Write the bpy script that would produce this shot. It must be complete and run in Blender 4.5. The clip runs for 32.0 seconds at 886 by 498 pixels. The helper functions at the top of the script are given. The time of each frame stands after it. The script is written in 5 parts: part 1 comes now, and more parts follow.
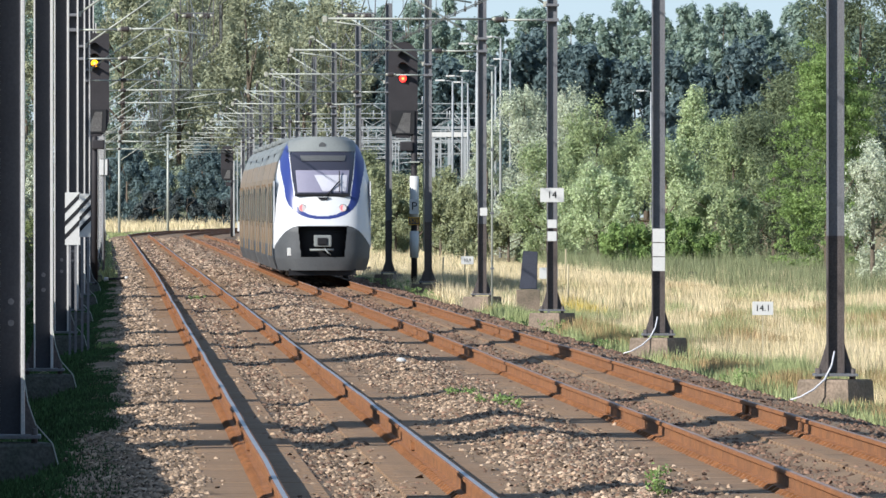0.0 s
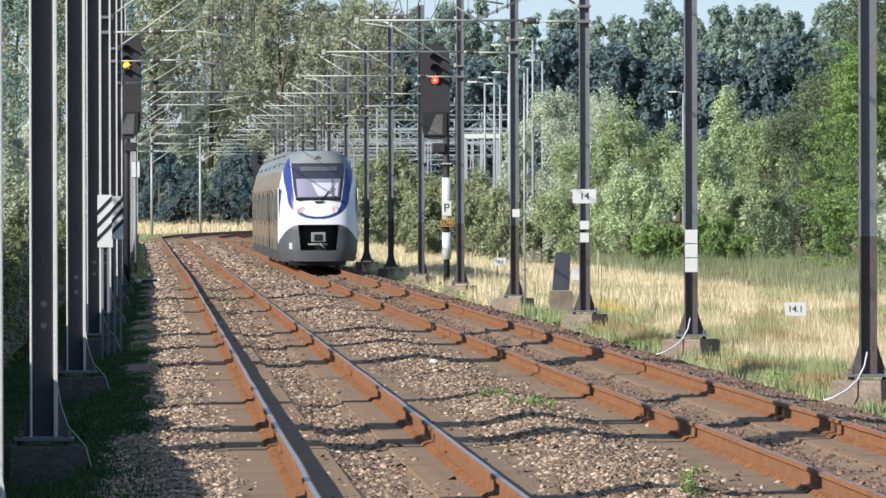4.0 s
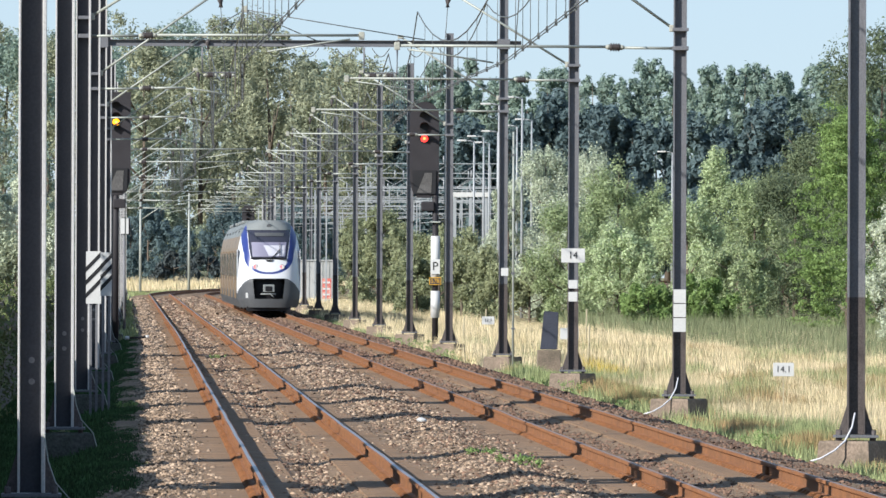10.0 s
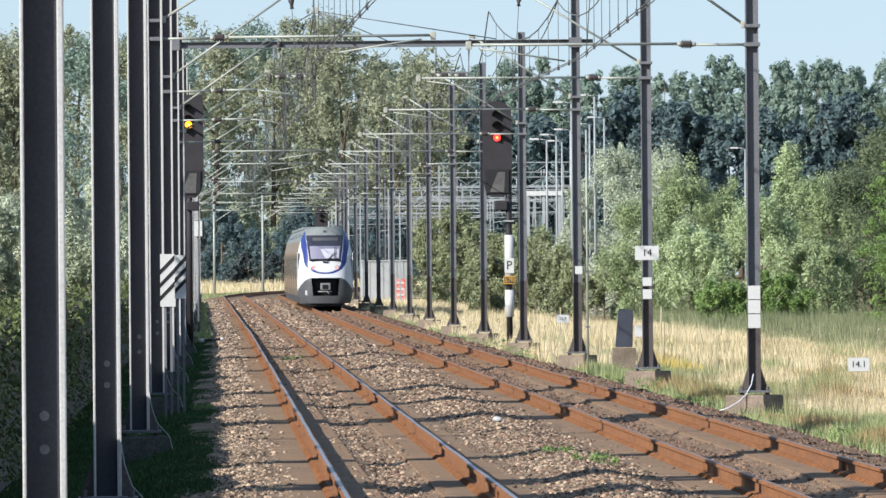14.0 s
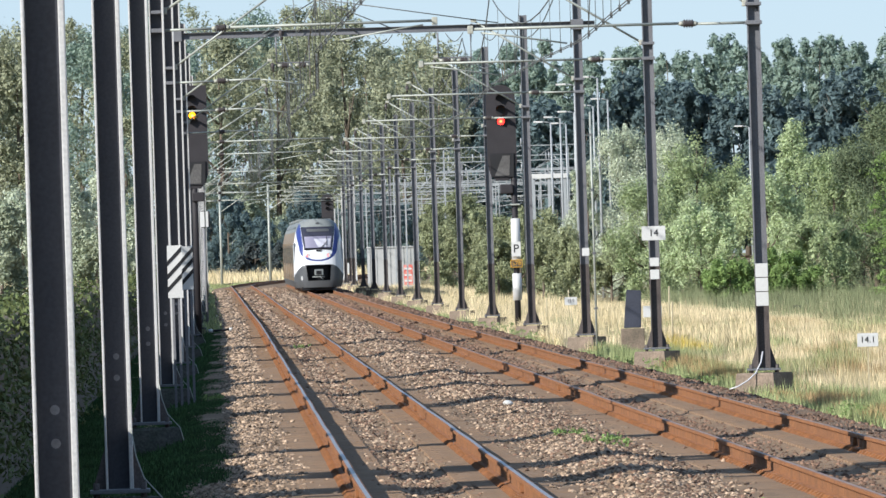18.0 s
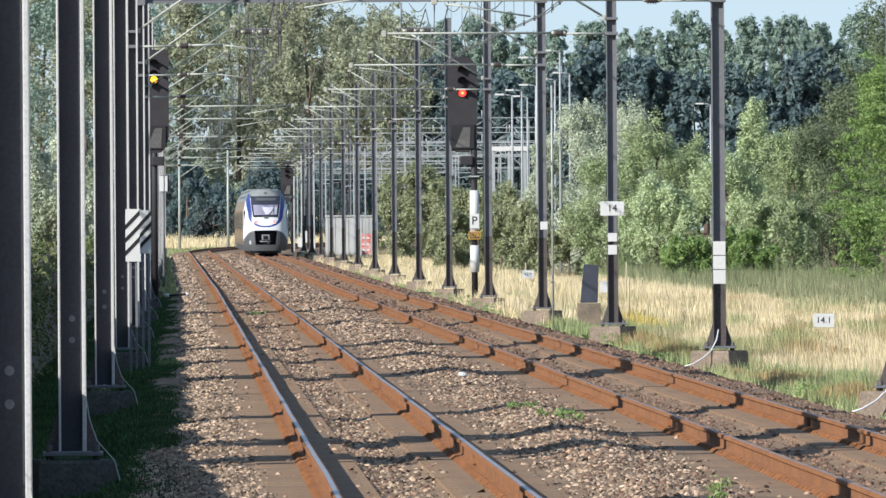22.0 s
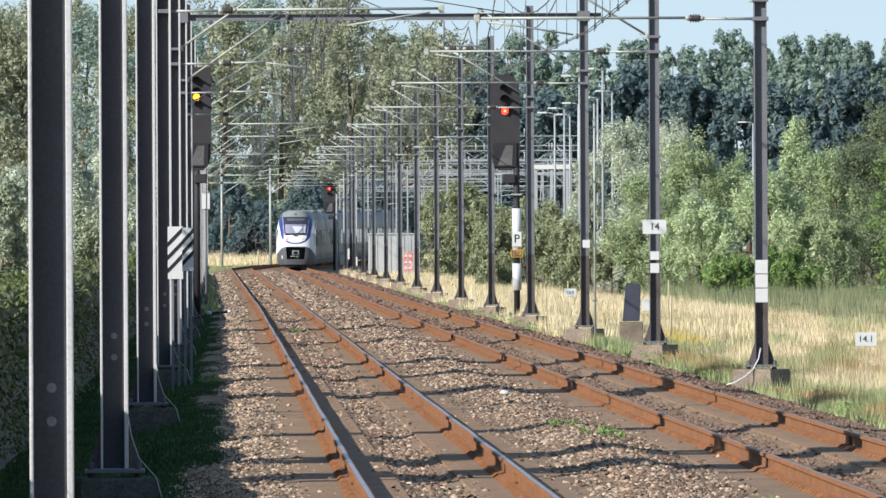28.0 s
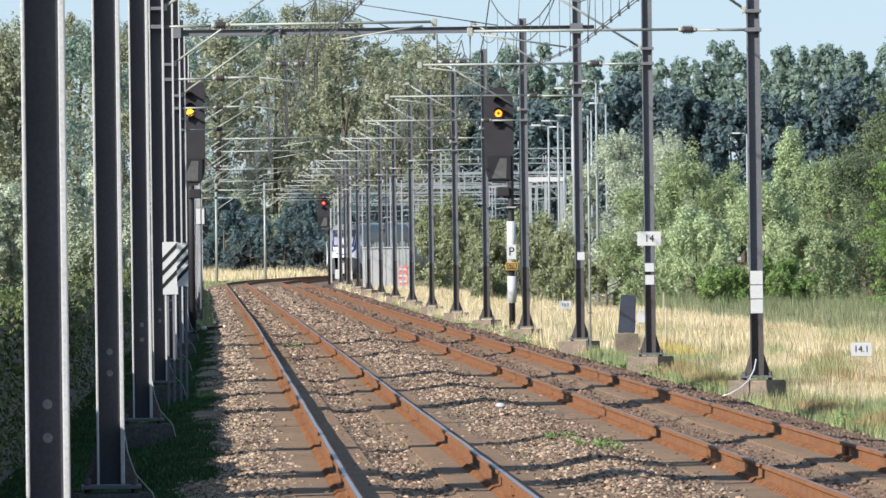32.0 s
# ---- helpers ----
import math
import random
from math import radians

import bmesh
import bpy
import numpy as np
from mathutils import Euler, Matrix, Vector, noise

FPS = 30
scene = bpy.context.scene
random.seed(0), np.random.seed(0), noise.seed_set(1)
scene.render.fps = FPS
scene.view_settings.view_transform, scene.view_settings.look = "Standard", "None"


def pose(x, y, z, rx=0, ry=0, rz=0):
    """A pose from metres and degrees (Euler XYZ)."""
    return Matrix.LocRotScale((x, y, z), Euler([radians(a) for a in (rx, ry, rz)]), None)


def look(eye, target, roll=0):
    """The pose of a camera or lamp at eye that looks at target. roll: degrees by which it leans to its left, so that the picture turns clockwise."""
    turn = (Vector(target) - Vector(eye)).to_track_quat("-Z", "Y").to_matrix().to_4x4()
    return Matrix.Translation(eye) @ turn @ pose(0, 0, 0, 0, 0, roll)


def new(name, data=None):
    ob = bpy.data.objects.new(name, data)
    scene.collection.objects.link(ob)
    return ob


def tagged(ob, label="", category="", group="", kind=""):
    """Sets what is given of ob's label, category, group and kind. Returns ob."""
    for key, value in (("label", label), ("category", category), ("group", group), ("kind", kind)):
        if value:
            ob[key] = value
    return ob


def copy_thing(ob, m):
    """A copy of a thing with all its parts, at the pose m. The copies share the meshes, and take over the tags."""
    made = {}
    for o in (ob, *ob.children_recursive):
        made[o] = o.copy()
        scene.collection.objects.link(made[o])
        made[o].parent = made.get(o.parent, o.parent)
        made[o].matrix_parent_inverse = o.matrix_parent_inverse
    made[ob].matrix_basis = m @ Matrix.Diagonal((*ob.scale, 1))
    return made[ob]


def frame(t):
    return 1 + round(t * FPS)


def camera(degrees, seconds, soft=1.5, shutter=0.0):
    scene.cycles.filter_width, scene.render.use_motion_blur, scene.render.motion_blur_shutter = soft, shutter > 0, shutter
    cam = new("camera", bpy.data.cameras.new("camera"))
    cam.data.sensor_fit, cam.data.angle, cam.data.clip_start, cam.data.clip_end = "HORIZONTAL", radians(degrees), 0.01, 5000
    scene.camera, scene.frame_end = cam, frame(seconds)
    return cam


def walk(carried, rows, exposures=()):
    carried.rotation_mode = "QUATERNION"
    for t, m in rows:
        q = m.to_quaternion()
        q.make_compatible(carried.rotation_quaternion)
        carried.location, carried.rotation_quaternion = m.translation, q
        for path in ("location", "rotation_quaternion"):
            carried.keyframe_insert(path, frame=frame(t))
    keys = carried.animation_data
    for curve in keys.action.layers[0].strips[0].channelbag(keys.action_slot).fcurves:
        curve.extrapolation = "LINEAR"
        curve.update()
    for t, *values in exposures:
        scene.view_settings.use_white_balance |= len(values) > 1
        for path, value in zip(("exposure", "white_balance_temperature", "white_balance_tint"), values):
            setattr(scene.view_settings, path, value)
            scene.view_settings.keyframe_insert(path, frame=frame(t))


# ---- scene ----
# A railway seen through a very long lens: x right, y along the view, z up from the rail heads.
cam = camera(4.277, 32.0, soft=1.5)
EYE = (0.0, 0.0, 2.06)
# seconds, pitch, roll, yaw of a camera standing on the platform end, turned by hand
TURNS = [
    (0, -0.1801, -0.000, 0.0000),
    (0.5, -0.1415, 0.039, 0.0582),
    (1, -0.1511, 0.169, 0.0878),
    (1.5, -0.1630, 0.023, 0.0632),
    (2, -0.2392, -0.052, 0.0540),
    (2.5, -0.2042, 0.056, 0.1060),
    (3, -0.1624, 0.041, 0.1336),
    (3.5, -0.0734, -0.085, 0.1527),
    (4, -0.1725, 0.129, 0.1566),
    (4.5, -0.3001, -0.116, 0.0420),
    (6.5, -0.2843, 1.328, 0.0698),
    (7, -0.3062, 1.492, 0.1795),
    (7.5, -0.2143, 1.424, 0.2858),
    (8, -0.2412, 1.591, 0.2731),
    (8.5, -0.1696, 1.453, 0.2683),
    (9, -0.0585, 1.055, 0.1960),
    (9.5, 0.1171, 0.198, 0.1405),
    (10, 0.1096, -0.203, 0.1015),
    (10.5, 0.0291, 0.543, 0.0248),
    (11, 0.0720, 0.599, 0.0726),
    (11.5, 0.0249, 0.261, 0.0794),
    (12, 0.0426, 0.402, 0.0781),
    (12.5, 0.0763, 0.268, 0.0843),
    (13, 0.0590, 0.151, 0.2127),
    (13.5, 0.0504, 0.480, 0.3297),
    (14, 0.1071, 0.454, 0.4592),
    (14.5, 0.1006, 0.343, 0.4592),
    (16.5, 0.0941, 0.613, 0.4535),
    (17, 0.0270, 0.759, 0.3627),
    (17.5, 0.0570, 1.592, 0.4503),
    (18, 0.0356, 1.780, 0.4930),
    (18.5, -0.0454, 1.756, 0.4661),
    (19, -0.0842, 1.723, 0.4990),
    (19.5, -0.1615, 1.543, 0.4608),
    (20, -0.0604, 0.647, 0.4770),
    (20.5, 0.0509, -0.551, 0.3844),
    (21, 0.0115, -0.124, 0.4483),
    (21.5, -0.1167, 0.217, 0.3363),
    (22, -0.1098, 0.381, 0.2913),
    (22.5, -0.0579, 0.665, 0.4254),
    (23, -0.0861, 0.664, 0.5551),
    (23.5, -0.1517, 0.630, 0.5638),
    (24, -0.2178, 0.716, 0.4255),
    (24.5, -0.2156, 1.213, 0.4181),
    (25, -0.1693, 1.791, 0.4927),
    (25.5, -0.1960, 1.806, 0.6333),
    (27.5, -0.0241, 0.524, 0.5291),
    (28, -0.0218, 0.267, 0.4956),
    (28.5, 0.0001, 0.535, 0.5038),
    (29, 0.0237, 0.596, 0.4802),
    (29.5, -0.0688, 0.235, 0.4489),
    (30, -0.0468, 0.283, 0.4153),
    (30.5, -0.0439, 0.429, 0.4227),
    (31, 0.0330, 0.385, 0.4700),
    (31.5, 0.0320, 0.591, 0.4460),
    (32, 0.0425, 0.714, 0.4702),
]
walk(cam, [(t, pose(*EYE, 90 + p, r, w)) for t, p, r, w in TURNS], [(0.0, 0.55, 6010.0, 11.0), (32.0, 0.55, 6010.0, 11.0)])

# ---- light ----
SUN_EL, SUN_AZ = 27.0, 50.0        # height, and turn to the left of straight behind the camera
to_sun = Vector((-math.sin(radians(SUN_AZ)) * math.cos(radians(SUN_EL)), -math.cos(radians(SUN_AZ)) * math.cos(radians(SUN_EL)), math.sin(radians(SUN_EL))))
world = bpy.data.worlds.new("world")
scene.world = world
world.use_nodes = True
sky = world.node_tree.nodes.new("ShaderNodeTexSky")
sky.sky_type, sky.sun_disc = "NISHITA", False
sky.sun_elevation, sky.sun_rotation = radians(SUN_EL), radians(180 + SUN_AZ)
sky.air_density, sky.dust_density, sky.ozone_density = 0.75, 0.0, 2.5
back = world.node_tree.nodes["Background"]
back.inputs[1].default_value = 0.22
veil = world.node_tree.nodes.new("ShaderNodeGamma")       # thin haze evens out horizon and zenith
veil.inputs[1].default_value = 0.42
cool = world.node_tree.nodes.new("ShaderNodeMix")
cool.data_type, cool.blend_type = "RGBA", "MULTIPLY"
cool.inputs[0].default_value = 1.0
cool.inputs[7].default_value = (0.87, 1.0, 1.12, 1)
world.node_tree.links.new(sky.outputs[0], veil.inputs[0])
world.node_tree.links.new(veil.outputs[0], cool.inputs[6])
world.node_tree.links.new(cool.outputs[2], back.inputs[0])
sun_data = bpy.data.lights.new("sun", "SUN")
sun_data.energy, sun_data.angle, sun_data.color = 5.0, radians(0.5), (1.0, 0.93, 0.82)
sun = new("sun", sun_data)
sun.matrix_world = look(to_sun * 50, (0, 0, 0))

# ---- materials ----
def mat(name, color, rough=0.8, metal=0.0, vary=0.25, scale=3.0, bump=0.0, island=0.0, spec=0.3, color2=None, grain=40.0, trans=0.0, stretch=(1, 1, 1)):
    """A surface with two scales of variation: broad stains and fine grain."""
    m = bpy.data.materials.new(name)
    m.use_nodes = True
    nt = m.node_tree
    n, l = nt.nodes, nt.links
    b = n["Principled BSDF"]
    b.inputs["Roughness"].default_value, b.inputs["Metallic"].default_value = rough, metal
    b.inputs["Specular IOR Level"].default_value = spec
    co = n.new("ShaderNodeTexCoord")
    mp = n.new("ShaderNodeMapping")
    mp.inputs["Scale"].default_value = stretch
    l.new(co.outputs["Object"], mp.inputs["Vector"])
    broad, fine = n.new("ShaderNodeTexNoise"), n.new("ShaderNodeTexNoise")
    broad.inputs["Scale"].default_value, fine.inputs["Scale"].default_value = scale, grain
    broad.inputs["Detail"].default_value = 4.0
    for tex in (broad, fine):
        l.new(mp.outputs[0], tex.inputs["Vector"])
    c2 = color2 or tuple(c * (1 - vary) for c in color)
    ramp = n.new("ShaderNodeMix")
    ramp.data_type = "RGBA"
    ramp.inputs[6].default_value, ramp.inputs[7].default_value = (*color, 1), (*c2, 1)
    step = n.new("ShaderNodeMapRange")
    step.inputs[1].default_value, step.inputs[2].default_value = 0.35, 0.65
    l.new(broad.outputs[0], step.inputs[0])
    l.new(step.outputs[0], ramp.inputs[0])
    hsv = n.new("ShaderNodeHueSaturation")
    l.new(ramp.outputs[2], hsv.inputs["Color"])
    val = n.new("ShaderNodeMapRange")
    val.inputs[1].default_value, val.inputs[2].default_value = 0.3, 0.7
    val.inputs[3].default_value, val.inputs[4].default_value = 1 - vary, 1 + vary
    l.new(fine.outputs[0], val.inputs[0])
    if island:
        geo, add, rnd = n.new("ShaderNodeNewGeometry"), n.new("ShaderNodeMath"), n.new("ShaderNodeMapRange")
        rnd.inputs[3].default_value, rnd.inputs[4].default_value = 1 - island, 1 + island
        l.new(geo.outputs["Random Per Island"], rnd.inputs[0])
        add.operation = "MULTIPLY"
        l.new(val.outputs[0], add.inputs[0])
        l.new(rnd.outputs[0], add.inputs[1])
        l.new(add.outputs[0], hsv.inputs["Value"])
    else:
        l.new(val.outputs[0], hsv.inputs["Value"])
    l.new(hsv.outputs[0], b.inputs["Base Color"])
    if bump:
        bp = n.new("ShaderNodeBump")
        bp.inputs["Strength"].default_value, bp.inputs["Distance"].default_value = bump, 0.02
        l.new(fine.outputs[0], bp.inputs["Height"])
        l.new(bp.outputs[0], b.inputs["Normal"])
    if trans:
        out = n["Material Output"]
        tr, mx = n.new("ShaderNodeBsdfTranslucent"), n.new("ShaderNodeMixShader")
        l.new(hsv.outputs[0], tr.inputs[0])
        mx.inputs[0].default_value = trans
        l.new(b.outputs[0], mx.inputs[1])
        l.new(tr.outputs[0], mx.inputs[2])
        l.new(mx.outputs[0], out.inputs[0])
    return m


def glow(name, color, strength):
    m = bpy.data.materials.new(name)
    m.use_nodes = True
    b = m.node_tree.nodes["Principled BSDF"]
    b.inputs["Base Color"].default_value = (*color, 1)
    b.inputs["Emission Color"].default_value = (*color, 1)
    b.inputs["Emission Strength"].default_value = strength
    return m


M_GROUND = mat("meadow_soil", (0.20, 0.17, 0.08), 0.95, vary=0.3, scale=0.15, grain=3.0, color2=(0.33, 0.26, 0.13))
M_BALLAST = mat("ballast_bed", (0.25, 0.172, 0.105), 0.95, vary=0.25, scale=0.6, grain=22.0, bump=0.5, color2=(0.17, 0.112, 0.068))
M_STONE = mat("ballast_stone", (0.355, 0.265, 0.188), 0.9, vary=0.15, scale=2.0, island=0.75, color2=(0.23, 0.16, 0.105))
M_STONE_RUST = mat("ballast_stone_rusty", (0.20, 0.125, 0.085), 0.9, vary=0.15, scale=2.0, island=0.5, color2=(0.15, 0.09, 0.06))
M_SLEEPER = mat("sleeper_rusty_concrete", (0.255, 0.170, 0.104), 0.9, vary=0.12, scale=0.7, grain=14.0, bump=0.15, color2=(0.19, 0.122, 0.074))
M_RUST = mat("rail_rust", (0.27, 0.118, 0.046), 0.8, vary=0.25, scale=1.5, grain=25.0, color2=(0.20, 0.09, 0.038))
# Rust darkened on the web for the shade below the rail head.
M_WEB_SHADE = mat("rail_web_shade", (0.25, 0.112, 0.046), 0.85, vary=0.3, scale=1.2, grain=18.0, color2=(0.18, 0.085, 0.04))
M_RAILTOP = mat("rail_polished", (0.36, 0.36, 0.38), 0.42, metal=0.6, vary=0.12, scale=1.0)
M_RAILDULL = mat("rail_dull_head", (0.30, 0.21, 0.165), 0.5, metal=0.2, vary=0.2, scale=1.0)
M_STEEL = mat("mast_grey_steel", (0.165, 0.168, 0.18), 0.6, metal=0.1, vary=0.15, scale=1.2)
# Shade on the mast webs and sun on their flanges, put into colour.
M_MAST_SHADED = mat("mast_web_shaded", (0.045, 0.047, 0.057), 0.6, vary=0.15, scale=1.2)
M_MAST_SUNLIT = mat("mast_galvanised_sunlit", (0.54, 0.53, 0.51), 0.4, metal=0.1, vary=0.12, scale=1.2)
M_TAR = mat("mast_tar_coat", (0.10, 0.085, 0.08), 0.6, vary=0.25, scale=2.0)
M_GALV = mat("galvanised_tube", (0.36, 0.38, 0.34), 0.5, metal=0.2, vary=0.12, scale=2.0)
M_WIRE = mat("copper_wire_patina", (0.16, 0.17, 0.165), 0.6, metal=0.3, vary=0.2)
M_INS = mat("insulator_brown", (0.07, 0.06, 0.058), 0.35, vary=0.2)
M_CAP = mat("insulator_cap", (0.40, 0.40, 0.34), 0.5, vary=0.15)
# Concrete darkened for the deep shade round the left foundations.
M_CONC_SHADED = mat("foundation_shaded_concrete", (0.085, 0.085, 0.075), 0.95, vary=0.3, scale=2.5, grain=30.0, bump=0.4, color2=(0.05, 0.06, 0.045))
M_YELLOW = mat("yellow_flower", (0.62, 0.47, 0.10), 0.8, vary=0.2, scale=1.0, island=0.3, trans=0.2)
M_CONC = mat("foundation_concrete", (0.24, 0.185, 0.14), 0.9, vary=0.25, scale=2.5, grain=30.0, bump=0.4, color2=(0.14, 0.115, 0.085))
M_WHITE = mat("white_enamel", (0.56, 0.56, 0.54), 0.45, vary=0.05, scale=3.0)
M_BLACK = mat("black_paint", (0.02, 0.02, 0.022), 0.6, vary=0.2)
M_SIGNAL = mat("signal_black", (0.034, 0.031, 0.034), 0.6, vary=0.2, scale=2.0)
M_YPLATE = mat("yellow_plate", (0.65, 0.36, 0.03), 0.5, vary=0.1)
M_CABLE = mat("white_cable", (0.62, 0.62, 0.64), 0.5, vary=0.1)
M_LAMP_R = glow("lamp_red", (1.0, 0.03, 0.02), 3.0)
M_LAMP_O = glow("lamp_orange", (1.0, 0.24, 0.01), 2.4)
M_LAMP_CORE = glow("lamp_core", (1.0, 0.17, 0.04), 4.0)
M_LAMP_Y = glow("lamp_amber", (1.0, 0.42, 0.0), 2.2)
M_GRASS_DRY = mat("dry_grass", (0.76, 0.64, 0.42), 0.9, vary=0.15, scale=0.5, island=0.45, color2=(0.54, 0.45, 0.25), trans=0.15, stretch=(1.6, 0.3, 1))
M_STAKE = mat("weathered_stake", (0.50, 0.43, 0.28), 0.9, vary=0.2, scale=3.0)
M_STRAW = mat("short_straw", (0.68, 0.56, 0.37), 0.9, vary=0.15, scale=0.25, island=0.3, color2=(0.62, 0.50, 0.28), trans=0.2)
M_WEED = mat("rusty_weeds", (0.42, 0.28, 0.15), 0.9, vary=0.2, scale=0.4, island=0.4, color2=(0.30, 0.24, 0.10), trans=0.2)
M_BACKWEED = mat("back_weeds", (0.24, 0.265, 0.145), 0.9, vary=0.2, scale=0.4, island=0.4, color2=(0.18, 0.20, 0.10), trans=0.2)
M_GRASS = mat("green_grass", (0.33, 0.37, 0.18), 0.9, vary=0.2, scale=0.4, island=0.4, color2=(0.25, 0.29, 0.12), trans=0.2)
# Turf colour darkened for the shade of the hedge.
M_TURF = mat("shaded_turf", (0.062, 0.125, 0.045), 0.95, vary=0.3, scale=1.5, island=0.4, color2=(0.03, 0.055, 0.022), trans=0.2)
M_BARK = mat("bark", (0.16, 0.13, 0.10), 0.95, vary=0.3, scale=3.0)


def leafmat(name, a, b, island=0.36, trans=0.30):
    return mat(name, a, 0.7, vary=0.12, scale=0.35, island=island, color2=b, trans=trans, spec=0.2)


M_LEAF_ASH = leafmat("leaf_green", (0.39, 0.455, 0.25), (0.28, 0.35, 0.175))
M_LEAF_BRIGHT = leafmat("leaf_bright", (0.25, 0.35, 0.12), (0.18, 0.27, 0.085))
M_LEAF_WILLOW = leafmat("leaf_willow", (0.56, 0.60, 0.46), (0.44, 0.49, 0.36))
M_LEAF_DARK = leafmat("leaf_poplar", (0.185, 0.225, 0.125), (0.13, 0.165, 0.095))
# Distant haze is mixed into this leaf colour.
M_LEAF_HAZE = leafmat("leaf_far_haze", (0.315, 0.40, 0.32), (0.235, 0.315, 0.27), 0.18, 0.42)
M_LEAF_WOOD = leafmat("leaf_wood_olive", (0.36, 0.375, 0.245), (0.25, 0.275, 0.185))
# Forest-edge shade and bluish haze are put into this leaf colour.
M_LEAF_SHADE_HAZE = leafmat("leaf_undergrowth_shade_haze", (0.16, 0.222, 0.225), (0.13, 0.188, 0.195), 0.10, 0.42)
# Leaf colour darkened for the tree shade over the bend.
M_LEAF_BEND_SHADE = mat("leaf_bend_shade", (0.06, 0.075, 0.075), 0.8, vary=0.2, scale=1.0, island=0.3)
M_LEAF_OLIVE = leafmat("leaf_olive", (0.36, 0.40, 0.28), (0.27, 0.315, 0.215))
M_LEAF_ALDER = leafmat("leaf_alder", (0.50, 0.58, 0.34), (0.38, 0.46, 0.25))
M_LEAF_HEDGE = mat("leaf_hedge", (0.13, 0.155, 0.055), 0.7, vary=0.12, scale=0.35, island=0.4, color2=(0.09, 0.12, 0.04), trans=0.05)
M_REED = leafmat("reed", (0.33, 0.355, 0.205), (0.24, 0.27, 0.15))

# ---- track geometry ----
SLOPE, GAP = -0.0272, 4.12           # bearing of the straight, distance of the two tracks
CURVE_AT, RADIUS = 869.0, 720.0
DRIFT_AT, DRIFT = 400.0, 0.0014      # from here the line bears a little more to the left


def rise(d):
    """Height of the line over its level at the camera."""
    u = min(1.0, max(0.0, (d - 350.0) / 520.0))
    return 0.38 * u * u * (3 - 2 * u) + 0.0036 * max(0.0, d - 890.0)


def line(d, off=0.0, z=0.0):
    """A place d metres out and off metres to the right of the axis of the first track."""
    e = max(0.0, d - CURVE_AT)
    return Vector((1.95 + SLOPE * d - DRIFT * max(0.0, d - DRIFT_AT) + e * e / (2 * RADIUS) + off, d - off * (SLOPE + e / RADIUS), rise(d) + z))


def heading(d):
    return math.degrees(-(SLOPE - (DRIFT if d > DRIFT_AT else 0.0) + max(0.0, d - CURVE_AT) / RADIUS))


F = 21000.0


def spot(px, d, z=0.0):
    """A place by its column in the camera's view (784 is straight ahead) and distance."""
    return Vector(((px - 784.0) * d / F, d, z))


# ---- building helpers ----
def mesh_from(name, verts, faces, mats=(), ids=None, smooth=False):
    me = bpy.data.meshes.new(name)
    me.from_pydata([tuple(v) for v in verts], [], [tuple(f) for f in faces])
    for m in mats:
        me.materials.append(m)
    if ids is not None:
        me.polygons.foreach_set("material_index", np.asarray(ids, dtype=np.int32))
    if smooth:
        me.polygons.foreach_set("use_smooth", np.ones(len(me.polygons), dtype=bool))
    me.update()
    return me


def quick(name, verts, quads, mats, ids=None):
    """A large mesh of quads or triangles from arrays."""
    verts, quads = np.asarray(verts, dtype=np.float32), np.asarray(quads, dtype=np.int32)
    k = quads.shape[1]
    me = bpy.data.meshes.new(name)
    me.vertices.add(len(verts))
    me.vertices.foreach_set("co", verts.ravel())
    me.loops.add(quads.size)
    me.loops.foreach_set("vertex_index", quads.ravel())
    me.polygons.add(len(quads))
    me.polygons.foreach_set("loop_start", np.arange(len(quads), dtype=np.int32) * k)
    me.polygons.foreach_set("loop_total", np.full(len(quads), k, dtype=np.int32))
    if ids is not None:
        me.polygons.foreach_set("material_index", np.asarray(ids, dtype=np.int32))
    for m in mats:
        me.materials.append(m)
    me.update(calc_edges=True)
    return me


def part(name, bm, material, parent, label=""):
    """Links a bmesh, or a finished mesh, as one part of a thing."""
    if isinstance(bm, bmesh.types.BMesh):
        me = bpy.data.meshes.new(name)
        bm.to_mesh(me)
        bm.free()
    else:
        me = bm
    if material:
        me.materials.clear()
        me.materials.append(material)
    ob = new(name, me)
    ob.parent = parent
    return tagged(ob, label)


def box(bm, lo, hi, bevel=0.0, m=None):
    lo, hi = Vector(lo), Vector(hi)
    made = bmesh.ops.create_cube(bm, size=1.0)["verts"]
    bmesh.ops.scale(bm, vec=hi - lo, verts=made)
    bmesh.ops.translate(bm, vec=(lo + hi) / 2, verts=made)
    if bevel:
        edges = list({e for v in made for e in v.link_edges})
        made = bmesh.ops.bevel(bm, geom=edges, offset=bevel, segments=2, affect="EDGES", profile=0.6)["verts"]
    if m is not None:
        bmesh.ops.transform(bm, matrix=m, verts=list({v for v in made}))
    return bm


def boxed(lo, hi, bevel=0.0, m=None):
    return box(bmesh.new(), lo, hi, bevel, m)


